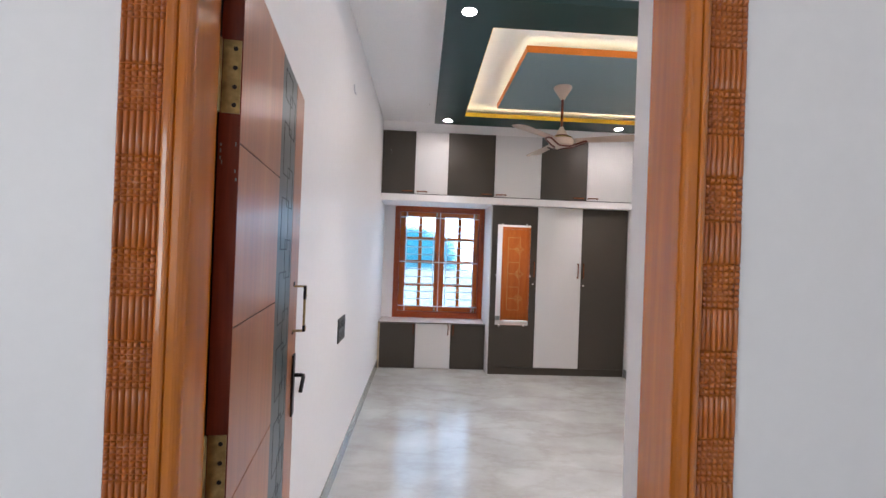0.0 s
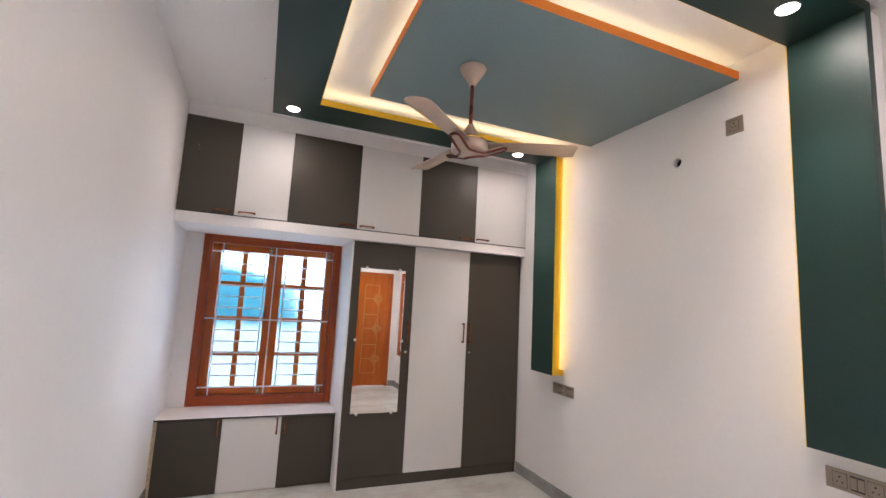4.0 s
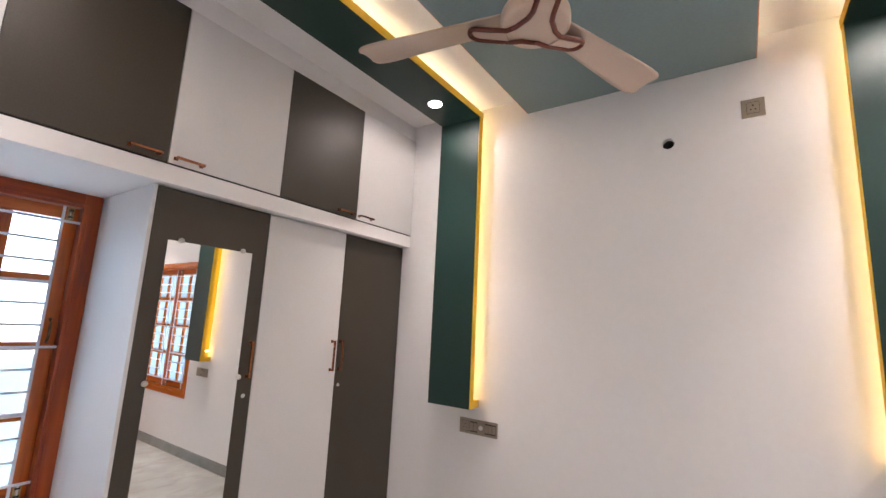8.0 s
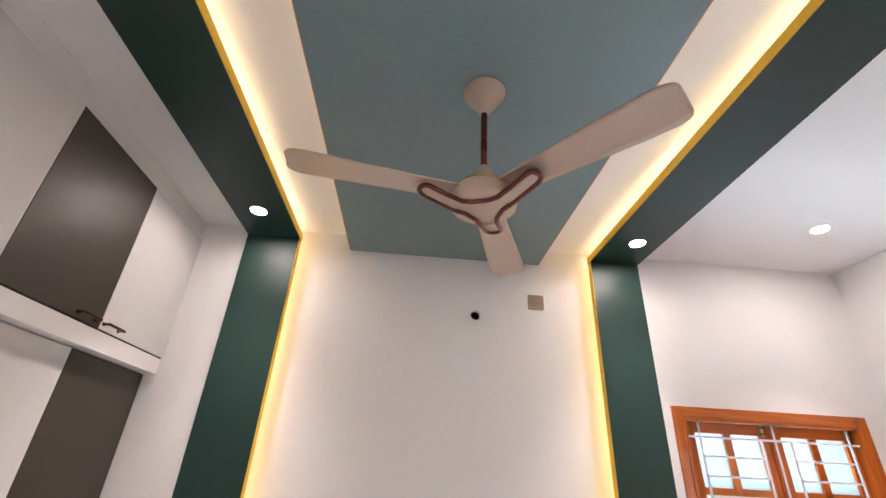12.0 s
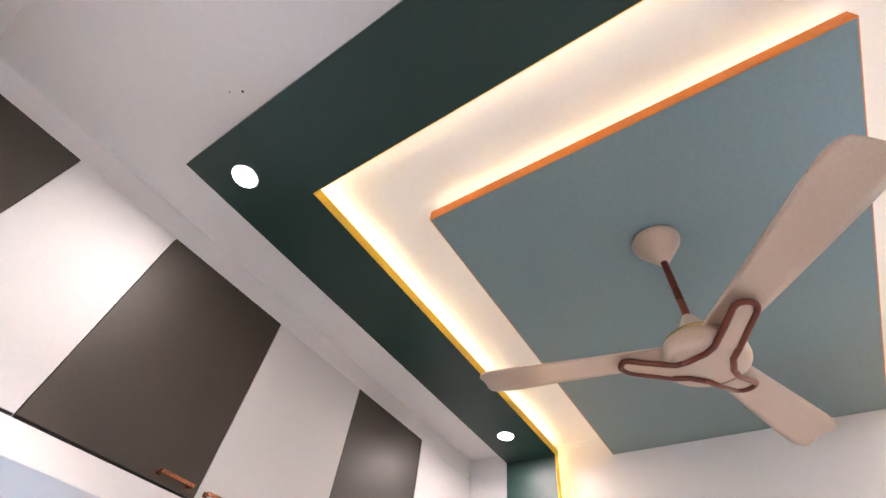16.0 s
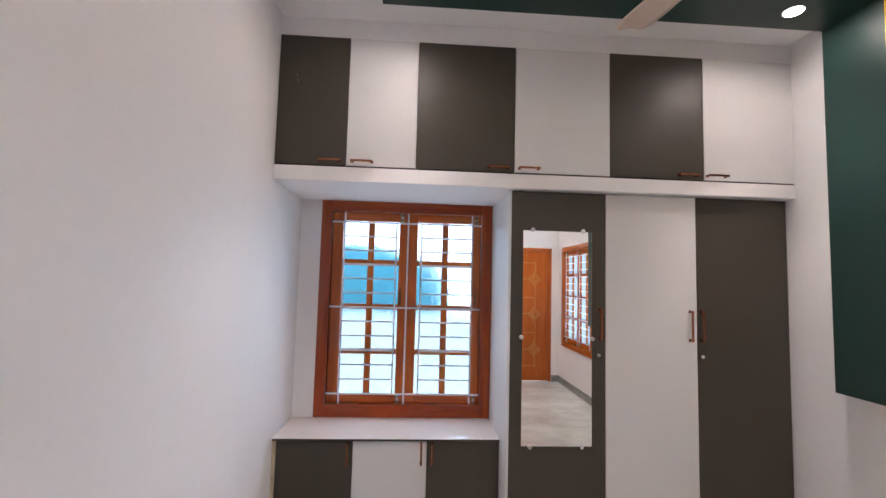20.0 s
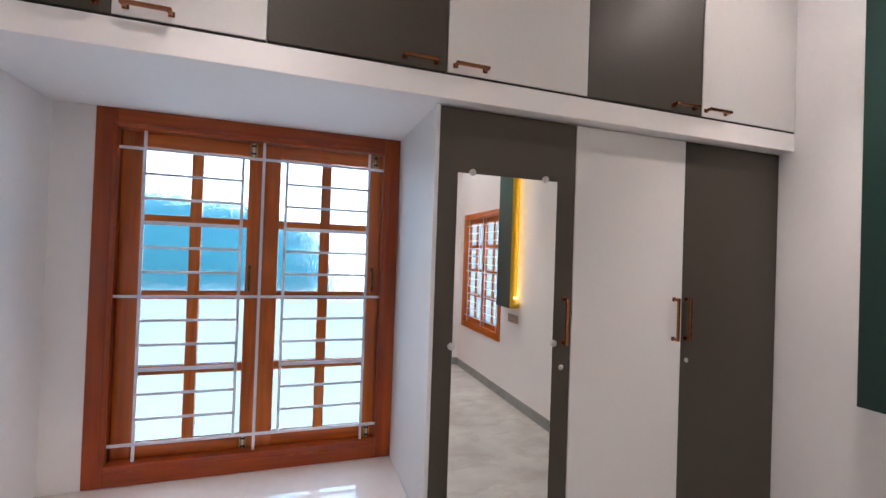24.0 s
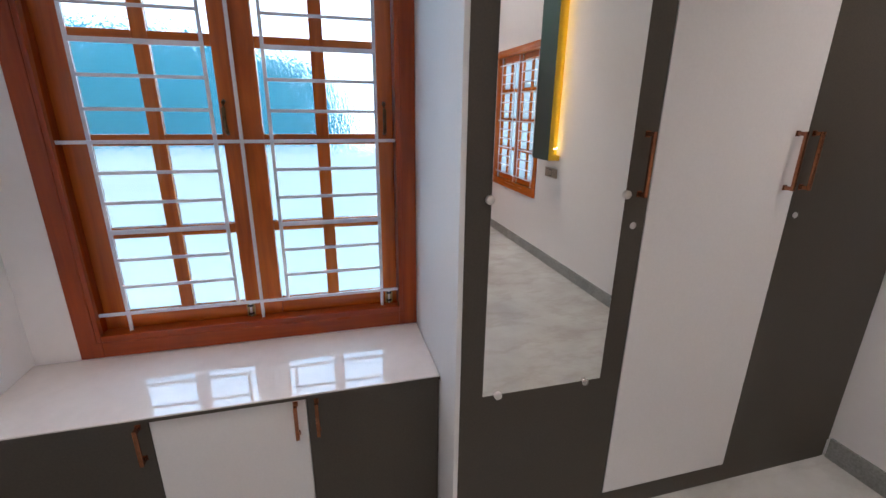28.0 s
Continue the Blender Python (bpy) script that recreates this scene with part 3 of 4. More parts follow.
# ---- windows ----
def window(name, m, W, H, label, glass, frame_up, frame_flat, sash_up, sash_flat):
    """A two-leaf timber window with white grille bars. Own space: x along it, y outwards, z up from its foot."""
    win = thing(name, None, label, "window", "timber windows", "structure", m)
    f, dep = 0.074, 0.115
    fr = [("stile", box(0, f, -0.010, dep, 0, H, 0.0025), frame_up), ("stile", box(W - f, W, -0.010, dep, 0, H, 0.0025), frame_up),
          ("head", box(f, W - f, -0.0098, dep, H - f, H, 0.0025), frame_flat), ("sill", box(f, W - f, -0.0098, dep, 0, f + 0.01, 0.0025), frame_flat)]
    for n, b, mt in fr:
        part("frame_" + n, b, mt, win)
    for a, b, c, d in ((f - 0.022, f - 0.014, f - 0.012, H - f + 0.014), (W - f + 0.014, W - f + 0.022, f - 0.012, H - f + 0.014), (f - 0.022, W - f + 0.022, H - f + 0.0145, H - f + 0.0225), (f - 0.022, W - f + 0.022, f - 0.0205, f - 0.0125)):
        part("bead", box(a, b, -0.0135, -0.009, c, d, 0.002), frame_up, win, "moulded inner bead")
    u0, u1, z0, z1 = f + 0.001, W - f - 0.001, f + 0.011, H - f - 0.001
    mid = (u0 + u1) / 2
    rows = 4
    for s in range(2):
        a, b = (u0, mid - 0.001) if s == 0 else (mid + 0.001, u1)
        sl, sr, rl, mt, mv = 0.074, 0.058, 0.06, 0.038, 0.045
        sash = part("sash", box(a, a + sl, 0.045, 0.08, z0, z1, 0.004), sash_up, win, "varnished timber sash")
        part("stile", box(b - sr, b, 0.045, 0.08, z0, z1, 0.004), sash_up, sash)
        part("rail", box(a + sl, b - sr, 0.0455, 0.0795, z0, z0 + rl, 0.004), sash_flat, sash)
        part("rail", box(a + sl, b - sr, 0.0455, 0.0795, z1 - rl, z1, 0.004), sash_flat, sash)
        c = (a + sl + b - sr) / 2
        ph = (z1 - z0 - 2 * rl - (rows - 1) * mt) / rows
        part("muntin", box(c - mv / 2, c + mv / 2, 0.048, 0.077, z0 + rl, z1 - rl, 0.003), sash_up, sash)
        for r in range(rows):
            za = z0 + rl + r * (ph + mt)
            if r:
                for p, q in ((a + sl, c - mv / 2), (c + mv / 2, b - sr)):
                    part("muntin", box(p, q, 0.0485, 0.0765, za - mt, za, 0.003), sash_flat, sash)
            for p, q in ((a + sl, c - mv / 2), (c + mv / 2, b - sr)):
                pane = part("pane", box(p, q, 0.060, 0.064, za, za + ph), glass, sash, "obscure hammered glass")
                pane.visible_shadow = False
        # bolts at the meeting edge and a pull
        hx = b - 0.04 if s == 0 else b - 0.035
        for z in (z1 - 0.055, z0 + 0.005):
            bolt = part("bolt", box(hx - 0.015, hx + 0.015, 0.041, 0.045, z - 0.012, z + 0.058, 0.001), BRASS, win, "aged brass tower bolt")
            bm = bmesh.new()
            lathe([(0.0, z - 0.006), (0.0045, z - 0.004), (0.0045, z + 0.052), (0.0, z + 0.054)], (hx, 0.0375, 0), 12, "z", bm)
            part("rod", bm, STEEL, bolt, "steel rod", True)
            for q in (0.007, 0.041):
                part("strap", box(hx - 0.010, hx + 0.010, 0.0325, 0.041, z + q - 0.004, z + q + 0.004, 0.001), BLACKISH, bolt, "dark strap")
        part("pull", tube([(hx, 0.044, 0.785), (hx, 0.032, 0.792), (hx, 0.022, 0.81), (hx, 0.018, 0.84), (hx, 0.022, 0.87), (hx, 0.032, 0.888), (hx, 0.044, 0.895)], 0.0065), BRONZE, sash, "dark bronze pull handle", True)
    grille = part("grille", box(f - 0.002, W - f + 0.002, 0.012, 0.018, 1.353 - 0.592 - 0.006, 1.353 - 0.592 + 0.006, 0.001), GRILLE, win, "white enamelled steel security grille")
    for z in (1.962 - 0.592, 0.747 - 0.592):
        part("bar", box(f - 0.002, W - f + 0.002, 0.012, 0.018, z - 0.006, z + 0.006, 0.001), GRILLE, grille)
    o = 0.265
    for x, za, zb in ((-0.102, 0.664, 2.040), (0.354, 0.660, 2.045), (0.823, 0.664, 2.040), (0.270, 0.747, 1.962), (0.453, 0.747, 1.962)):
        part("bar", box(x + o - 0.006, x + o + 0.006, 0.0185, 0.0245, za - 0.592, zb - 0.592, 0.001), GRILLE, grille)
    for xa, xb in ((-0.102, 0.270), (0.453, 0.823)):
        for k in (1, 2, 3, 4, 5, 7, 8, 9, 10, 11):
            z = 1.962 - 1.215 * k / 12 - 0.592
            h = 0.0055 if k % 3 else 0.008
            part("bar", box(xa + o, xb + o, 0.0120, 0.0182, z - h, z + h, 0.001), GRILLE, grille)
    return win


window("window_1", pose(W1[0], Y1, W1[2]), W1[1] - W1[0], W1[3] - W1[2], "two-leaf varnished teak window with white grille above the counter", GLASS, TEAK_DARK, TEAK_DARK_H, TEAK, TEAK_H)
window("window_2", pose(X1, W2[1], W2[2], 0, 0, -90), W2[1] - W2[0], W2[3] - W2[2], "two-leaf varnished teak window with white grille in the side wall", GLASS_DIMMED, TEAK_PALE, TEAK_PALE_H, TEAK_PALE, TEAK_PALE_H)


# ---- handles ----
def bar_handle(parent, x, y, z, length, upright, label="antique copper bar handle"):
    """A flat bar on two feet, standing out towards -y from the face at y."""
    h, out = length / 2, 0.028
    bar = bmesh.new()

    def block(u0, u1, y0, y1, v, bev, bm):
        if upright:
            box(x - v, x + v, y0, y1, z + u0, z + u1, bev, bm)
        else:
            box(x + u0, x + u1, y0, y1, z - v, z + v, bev, bm)

    block(-h, h, y - out - 0.005, y - out + 0.004, 0.006, 0.002, bar)
    for s in (-1, 1):
        c, foot = s * (h - 0.007), bmesh.new()
        block(c - 0.006, c + 0.006, y - out + 0.004, y, 0.0055, 0.001, foot)
        block(c - 0.009, c + 0.009, y - 0.003, y, 0.008, 0.001, foot)
        part("handle_foot", foot, COPPER, parent)
    return part("handle", bar, COPPER, parent, label)


# ---- loft cabinets on the slab ----
SLAB = (2.112, 2.196)
solid("loft_slab", box(X0, X1, 5.497, Y1, *SLAB, 0.003), WALL, "white painted concrete shelf below the loft cabinets", "shelf", kind="structure", at=(1.1, 5.8, SLAB[0]))
solid("loft_fascia", box(X0, X1, 5.512, 5.53, 2.968, TOP), CEILING, "white strip between loft cabinets and ceiling", "fascia", kind="structure", at=(1.1, 5.52, 2.968))
LX = (X0 + 0.003, -0.003, 0.398, 0.980, 1.558, 2.142, X1 - 0.003)
LH = (-0.095, 0.088, 0.883, 1.066, 2.038, 2.218)
for k in range(3):
    unit = thing("loft_cabinet", ((LX[2 * k] + LX[2 * k + 2]) / 2, 5.8, SLAB[1]), "loft cabinet with one charcoal and one white door, shut", "cabinet", "loft cabinets")
    part("body", box(LX[2 * k] + 0.001, LX[2 * k + 2] - 0.001, 5.517, 6.135, SLAB[1] + 0.001, 2.967), WHITE, unit)
    for s in (0, 1):
        a, b = LX[2 * k + s], LX[2 * k + s + 1]
        door = part("door", box(a + 0.0015, b - 0.0015, 5.495, 5.513, SLAB[1] + 0.008, 2.965, 0.0012), WHITE if s else DARK, unit, "white laminate door" if s else "charcoal laminate door")
        # black strip fills the slit between door and slab
        part("gap_strip", box(a + 0.002, b - 0.002, 5.498, 5.512, SLAB[1] + 0.0005, SLAB[1] + 0.0075), GROOVE, unit, "black strip under the door")
        bar_handle(door, LH[2 * k + s], 5.495, 2.229, 0.126, False)

# ---- wardrobe ----
wardrobe = thing("wardrobe", (1.84, 5.85, 0), "three-door charcoal and white laminate wardrobe with a mirror", "wardrobe")
part("body", box(0.985, X1 - 0.002, 5.578, 6.135, 0.09, 2.11), WHITE, wardrobe)
part("side_panel", box(0.966, 0.984, 5.558, 6.138, 0.0, 2.11, 0.001), WHITE, wardrobe, "white side panel")
part("plinth", box(0.985, X1 - 0.014, 5.560, 5.60, 0.0, 0.088, 0.001), DARK, wardrobe, "charcoal plinth")
WX = (0.980, 1.557, 2.125, X1 - 0.013)
leaves = []
for k in range(3):
    leaves.append(part("door", box(WX[k] + 0.0015, WX[k + 1] - 0.0015, 5.556, 5.576, 0.092, 2.106, 0.0012), (DARK, WHITE, DARK)[k], wardrobe, ("charcoal laminate door with a mirror", "white laminate door", "charcoal laminate door")[k]))
for k, x in ((0, 1.520), (1, 2.079), (2, 2.148)):
    bar_handle(leaves[k], x, 5.556, 1.322, 0.186, True)
for k, x in ((0, 1.516), (2, 2.158)):
    part("lock", lathe([(0.0, -0.004), (0.006, -0.0045), (0.0065, -0.003), (0.0095, -0.003), (0.011, -0.001), (0.011, 0.0)], (x, 5.556, 1.139), 20, "y"), STEEL, leaves[k], "round steel lock", True)
part("mirror", box(1.052, 1.470, 5.549, 5.554, 0.616, 1.870, 0.0008), MIRROR, leaves[0], "tall frameless mirror")
for x, z in ((1.110, 1.874), (1.416, 1.874), (1.048, 1.238), (1.474, 1.236), (1.104, 0.612), (1.412, 0.612)):
    part("mirror_clip", lathe([(0.0, -0.014), (0.010, -0.014), (0.0125, -0.012), (0.0125, -0.003), (0.008, -0.002), (0.008, 0.0)], (x, 5.556, z), 20, "y"), STEEL, leaves[0], "round steel mirror clip", True)

# ---- counter and base cabinet in the window bay ----
base = thing("base_cabinet", (0.28, 5.93, 0), "low charcoal and white laminate cabinet under the window", "cabinet")
part("body", box(-0.384, 0.962, 5.757, 6.138, 0.004, 0.572), WHITE, base)
part("filler", box(X0 + 0.001, -0.387, 5.737, 5.76, 0.0, 0.574), EDGE, base, "cream unfinished filler strip")
BX = (-0.386, 0.068, 0.517, 0.963)
for k, hx in enumerate((0.040, 0.484, 0.549)):
    door = part("door", box(BX[k] + 0.0015, BX[k + 1] - 0.0015, 5.737, 5.755, 0.006, 0.571, 0.0012), (DARK, WHITE, DARK)[k], base, ("charcoal laminate door", "white laminate door", "charcoal laminate door")[k])
    bar_handle(door, hx, 5.737, 0.503, 0.126, True)
top = thing("countertop", (0.28, 5.93, 0.574), "polished white tile countertop in the window bay", "countertop")
part("slab", box(X0 + 0.001, 0.964, 5.729, Y1 - 0.012, 0.576, 0.592, 0.002), COUNTER, top)
# thin dark strip along the front edge of the slab
part("front_strip", box(X0 + 0.001, 0.964, 5.7265, 5.7285, 0.577, 0.588, 0.0005), DARK, top, "dark strip along the counter's front edge")


# ---- entry door ----
FY0, FY1 = 0.868, 0.988          # frame, hall side and back
JL, JR = -0.262, 0.548           # clear opening
frame_1 = thing("door_frame", (0.14, 0.93, 0), "honey-varnished timber entry door frame", "door frame", kind="structure")


def jamb(x_in, x_out, back):
    """A moulded post: a flat reveal and stepped, rounded front."""
    s = 1 if x_out > x_in else -1
    w = abs(x_out - x_in)
    prof = [(0, back), (0, FY0 + 0.012), (0.001, FY0 + 0.007), (0.004, FY0 + 0.003), (0.008, FY0 + 0.0008), (0.012, FY0), (0.022, FY0), (0.0245, FY0 + 0.0015), (0.0255, FY0 + 0.006), (0.0275, FY0 + 0.006), (0.0285, FY0 + 0.002), (0.031, FY0 + 0.0002), (0.035, FY0), (w - 0.006, FY0 + 0.001), (w - 0.002, FY0 + 0.003), (w, FY0 + 0.007), (w, back)]
    bm = bmesh.new()
    lo = [bm.verts.new((x_in + s * d, y, 0.0)) for d, y in prof]
    hi = [bm.verts.new((x_in + s * d, y, 2.06)) for d, y in prof]
    for k in range(len(prof)):
        j = (k + 1) % len(prof)
        bm.faces.new([lo[k], lo[j], hi[j], hi[k]])
    bm.faces.new(lo)
    bm.faces.new(hi)
    return bm


part("jamb", jamb(JL, JL - 0.048, 0.955), FRAME_WOOD, frame_1)
part("jamb", jamb(JR, JR + 0.042, FY1), FRAME_WOOD, frame_1)
# near-black colour puts the hinge gap's shade onto the rebate
part("rebate", box(JL - 0.052, JL - 0.036, 0.9555, 1.05, 0, 2.06), GROOVE, frame_1, "rebate coloured near-black as the hinge gap's shade")
part("head", box(JL - 0.048, JR + 0.042, FY0, FY1, 2.06, 2.12, 0.006), FRAME_WOOD, frame_1)
BLOCK = 0.0745


def carved(x0, x1, z0, pillows):
    """A carved block of the architrave: rows of small pillows, or upright flutes."""
    bm = bmesh.new()
    y, cols = FY0 + 0.013, 7
    w = (x1 - x0) / cols
    box(x0, x1, y, HALL_Y - 0.0005, z0, z0 + BLOCK, 0, bm)
    for c in range(cols):
        a, b = x0 + c * w + 0.0007, x0 + (c + 1) * w - 0.0007
        rows = 7 if pillows else 1
        h = BLOCK / rows
        for r in range(rows):
            c0, c1 = z0 + r * h + 0.0006, z0 + (r + 1) * h - 0.0006
            us = (-1, -0.8, -0.45, 0, 0.45, 0.8, 1)
            vs = us if pillows else (-1, -0.96, -0.88, 0, 0.88, 0.96, 1)
            n = 6
            grid = []
            for u in us:
                line = []
                for v in vs:
                    lift = math.sqrt((1 - u * u) * (1 - v * v if pillows else min(1.0, (1 - abs(v)) * 9)))
                    line.append(bm.verts.new((a + (b - a) * (u + 1) / 2, y - 0.0052 * lift, c0 + (c1 - c0) * (v + 1) / 2)))
                grid.append(line)
            for p in range(n):
                for q in range(n):
                    bm.faces.new([grid[p][q], grid[p + 1][q], grid[p + 1][q + 1], grid[p][q + 1]])
    return bm


for x0, x1, shift in ((-0.384, JL - 0.050, 0.002), (JR + 0.044, 0.660, 0.010)):
    arch = thing("architrave", ((x0 + x1) / 2, HALL_Y, 0), "carved teak architrave of pillow and flute blocks", "architrave", "carved architraves", "structure")
    for k in range(28):
        z = k * BLOCK + shift
        part("carved_block" if k % 2 else "fluted_block", carved(x0, x1, z, k % 2 == 1), CARVED, arch, "", True)

# the leaf stands open against the left wall; own space: x along the leaf from the hinge, y to its hall face
LEAF_W, LEAF_H, LEAF_T = 0.825, 2.045, 0.038
leaf = thing("door_1", None, "open reddish veneer door with a grey strip", "door", "", "structure", pose(-0.238, 0.997, 0.008, 0, 0, 97.6))
SX0, SX1 = 0.405, 0.655
part("core", box(0.0015, LEAF_W - 0.001, 0.003, LEAF_T - 0.003, 0.001, LEAF_H - 0.001), GROOVE, leaf, "dark core seen in the grooves")
part("lipping", box(0, 0.0014, 0.0, LEAF_T, 0, LEAF_H), RED_EDGE, leaf, "red-brown hinge edge")
zs = [0.0, 0.300, 0.650, 0.995, 1.337, 1.688, LEAF_H]
for a, b in zip(zs, zs[1:]):
    part("panel", box(0.002, SX0 - 0.001, 0.0, 0.003, a + 0.002, b - 0.002, 0.0006), VENEER, leaf, "reddish wood veneer panel")
part("strip", box(SX0, SX1, 0.0004, 0.003, 0.002, LEAF_H - 0.002), STRIP_GREY, leaf, "grey laminate strip with etched rectangles")
part("stile", box(SX1 + 0.001, LEAF_W, 0.0, 0.003, 0.0, LEAF_H, 0.0006), VENEER, leaf, "reddish wood veneer edge")
part("back", box(0.0015, LEAF_W, LEAF_T - 0.003, LEAF_T, 0, LEAF_H, 0.0006), VENEER, leaf)
part("lock_edge", box(LEAF_W - 0.001, LEAF_W + 0.0005, 0.003, LEAF_T - 0.003, 0, LEAF_H), RED_EDGE, leaf)


def etched(x0, x1, z0, z1, w=0.0026):
    """One thin dark rectangle cut into the strip."""
    bm = bmesh.new()
    for a, b, c, d in ((x0, x1, z0, z0 + w), (x0, x1, z1 - w, z1), (x0, x0 + w, z0, z1), (x1 - w, x1, z0, z1)):
        box(a, b, -0.0002, 0.0006, c, d, 0, bm)
    part("etched_rectangle", bm, ETCH, leaf, "thin dark etched rectangle")


for k in range(-1, 9):
    z = 0.153 + 0.222 * k
    for x0, x1, za, zb in ((SX0 + 0.045, SX0 + 0.158, z, z + 0.155), (SX0 + 0.122, SX0 + 0.218, z + 0.132, z + 0.254)):
        za, zb = max(0.03, za), min(LEAF_H - 0.03, zb)
        if zb - za > 0.02:
            etched(x0, x1, za, zb)
for z in (0.20, 1.0, 1.742):
    hinge = part("hinge", box(0.001, -0.0025, 0.002, LEAF_T - 0.004, z, z + 0.138), BRASS, leaf, "aged brass butt hinge")
    part("knuckle", lathe([(0.0, -0.002), (0.005, 0.0), (0.0065, 0.002), (0.0065, 0.137), (0.005, 0.139), (0.0, 0.141)], (-0.006, LEAF_T + 0.003, z), 14), BRASS, hinge, "", True)
    for d in (0.016, 0.050, 0.086, 0.122):
        part("screw", lathe([(0.0, 0.0), (0.004, 0.0), (0.0045, 0.001)], (-0.0035, 0.012 + 0.010 * (round(d * 1000) % 2), z + d), 12, "x"), BLACKISH, hinge)
chips = random.Random(3)
for k in range(7):
    y, z = chips.choice((0.004, 0.031)) + chips.uniform(-0.003, 0.003), 1.62 + 0.011 * k + chips.uniform(-0.006, 0.006)
    part("chip", box(-0.0006, 0.0002, y - chips.uniform(0.0006, 0.002), y + chips.uniform(0.0006, 0.002), z, z + chips.uniform(0.003, 0.008)), PLASTER, leaf, "chipped spot showing grey filler")
hx = 0.738
grip = part("pull_handle", box(hx - 0.009, hx + 0.009, -0.042, -0.035, 1.194, 1.358, 0.0015), BRASS, leaf, "aged brass flat pull handle")
for z in (1.194, 1.352):
    part("arm", box(hx - 0.009, hx + 0.009, -0.035, -0.002, z, z + 0.006, 0.001), BRASS, grip)
    up = 1 if z > 1.29 else -1
    part("base_plate", box(hx - 0.0105, hx + 0.0105, -0.003, 0.0, z + 0.003 - 0.006 + 0.006 * up, z + 0.003 + 0.006 + 0.010 * up, 0.001), BLACKISH, grip, "dark base plate")
for z0, z1 in ((1.309, 1.357), (1.195, 1.217)):
    inset = part("ornament", box(hx - 0.0095, hx + 0.0095, -0.0435, -0.0345, z0, z1, 0.001), BLACKISH, grip, "dark cast ornament")
    for k in range(2):
        z = z0 + (z1 - z0) * (0.3 + 0.36 * k)
        part("boss", lathe([(0.0, -0.0462), (0.0035, -0.0455), (0.0048, -0.0435)], (hx, 0, z), 14, "y"), BRASS, inset, "", True)
    part("band", box(hx - 0.0085, hx + 0.0085, -0.0445, -0.0435, z1 - 0.009, z1 - 0.006, 0.0004), BRASS, inset)
plate = part("lock_plate", box(0.752, 0.792, -0.008, 0.0, 0.885, 1.105, 0.003), BLACKISH, leaf, "dark bronze lock plate")
part("lever", tube([(0.772, -0.006, 1.030), (0.772, -0.030, 1.030), (0.766, -0.040, 1.030), (0.745, -0.043, 1.026), (0.722, -0.042, 1.012), (0.702, -0.040, 0.990)], 0.007), BLACKISH, plate, "dark bronze lever", True)

# ---- the shut door beside the side window ----
bath = thing("door_2", (2.265, Y0, 0), "shut orange-brown door with inlaid diamonds", "door", kind="structure")
bx0, bx1, bt = BATH[0], BATH[1], BATH[3]
for a, b, c, d in ((bx0, bx0 + 0.05, 0.0, bt), (bx1 - 0.05, bx1, 0.0, bt)):
    part("frame_post", box(a, b, Y0 - 0.10, Y0 + 0.006, c, d, 0.004), DOOR_WOOD, bath, "varnished frame post")
part("frame_head", box(bx0 + 0.05, bx1 - 0.05, Y0 - 0.10, Y0 + 0.0055, bt - 0.05, bt, 0.004), DOOR_WOOD, bath, "varnished frame head")
dx0, dx1, dz1, dy = bx0 + 0.052, bx1 - 0.052, bt - 0.052, Y0 - 0.012
slab = part("leaf", box(dx0, dx1, dy - 0.035, dy, 0.008, dz1, 0.002), DOOR_WOOD, bath, "orange-brown veneered door leaf")


def inlay(bm, pts, w=0.008):
    for (xa, za), (xb, zb) in zip(pts, pts[1:]):
        own = box(-math.hypot(xb - xa, zb - za) / 2 - w / 2, math.hypot(xb - xa, zb - za) / 2 + w / 2, dy - 0.001, dy + 0.0012, -w / 2, w / 2)
        bmesh.ops.rotate(own, cent=(0, 0, 0), matrix=Matrix.Rotation(-math.atan2(zb - za, xb - xa), 3, "Y"), verts=own.verts)
        bmesh.ops.translate(own, vec=((xa + xb) / 2, 0, (za + zb) / 2), verts=own.verts)
        joined(own, bm)


cx = dx0 + 0.36
lx = dx0 + 0.09
for zc in (1.62, 1.06, 0.50):
    bm = bmesh.new()
    inlay(bm, [(cx - 0.08, zc), (cx, zc + 0.085), (cx + 0.08, zc), (cx, zc - 0.085), (cx - 0.08, zc)])
    inlay(bm, [(cx - 0.045, zc), (cx, zc + 0.047), (cx + 0.045, zc), (cx, zc - 0.047), (cx - 0.045, zc)])
    inlay(bm, [(lx, zc), (cx - 0.115, zc), (cx, zc - 0.125), (cx, zc - 0.26)])
    inlay(bm, [(cx - 0.115, zc), (cx, zc + 0.125), (cx, zc + 0.26)])
    inlay(bm, [(lx, zc + 0.26), (cx, zc + 0.26)])
    part("inlay", bm, INLAY, slab, "pale diamond inlay")
bm = bmesh.new()
inlay(bm, [(lx, 0.24), (cx, 0.24)])
inlay(bm, [(lx, 0.24), (lx, 1.88)])
part("inlay", bm, INLAY, slab, "pale inlaid line")


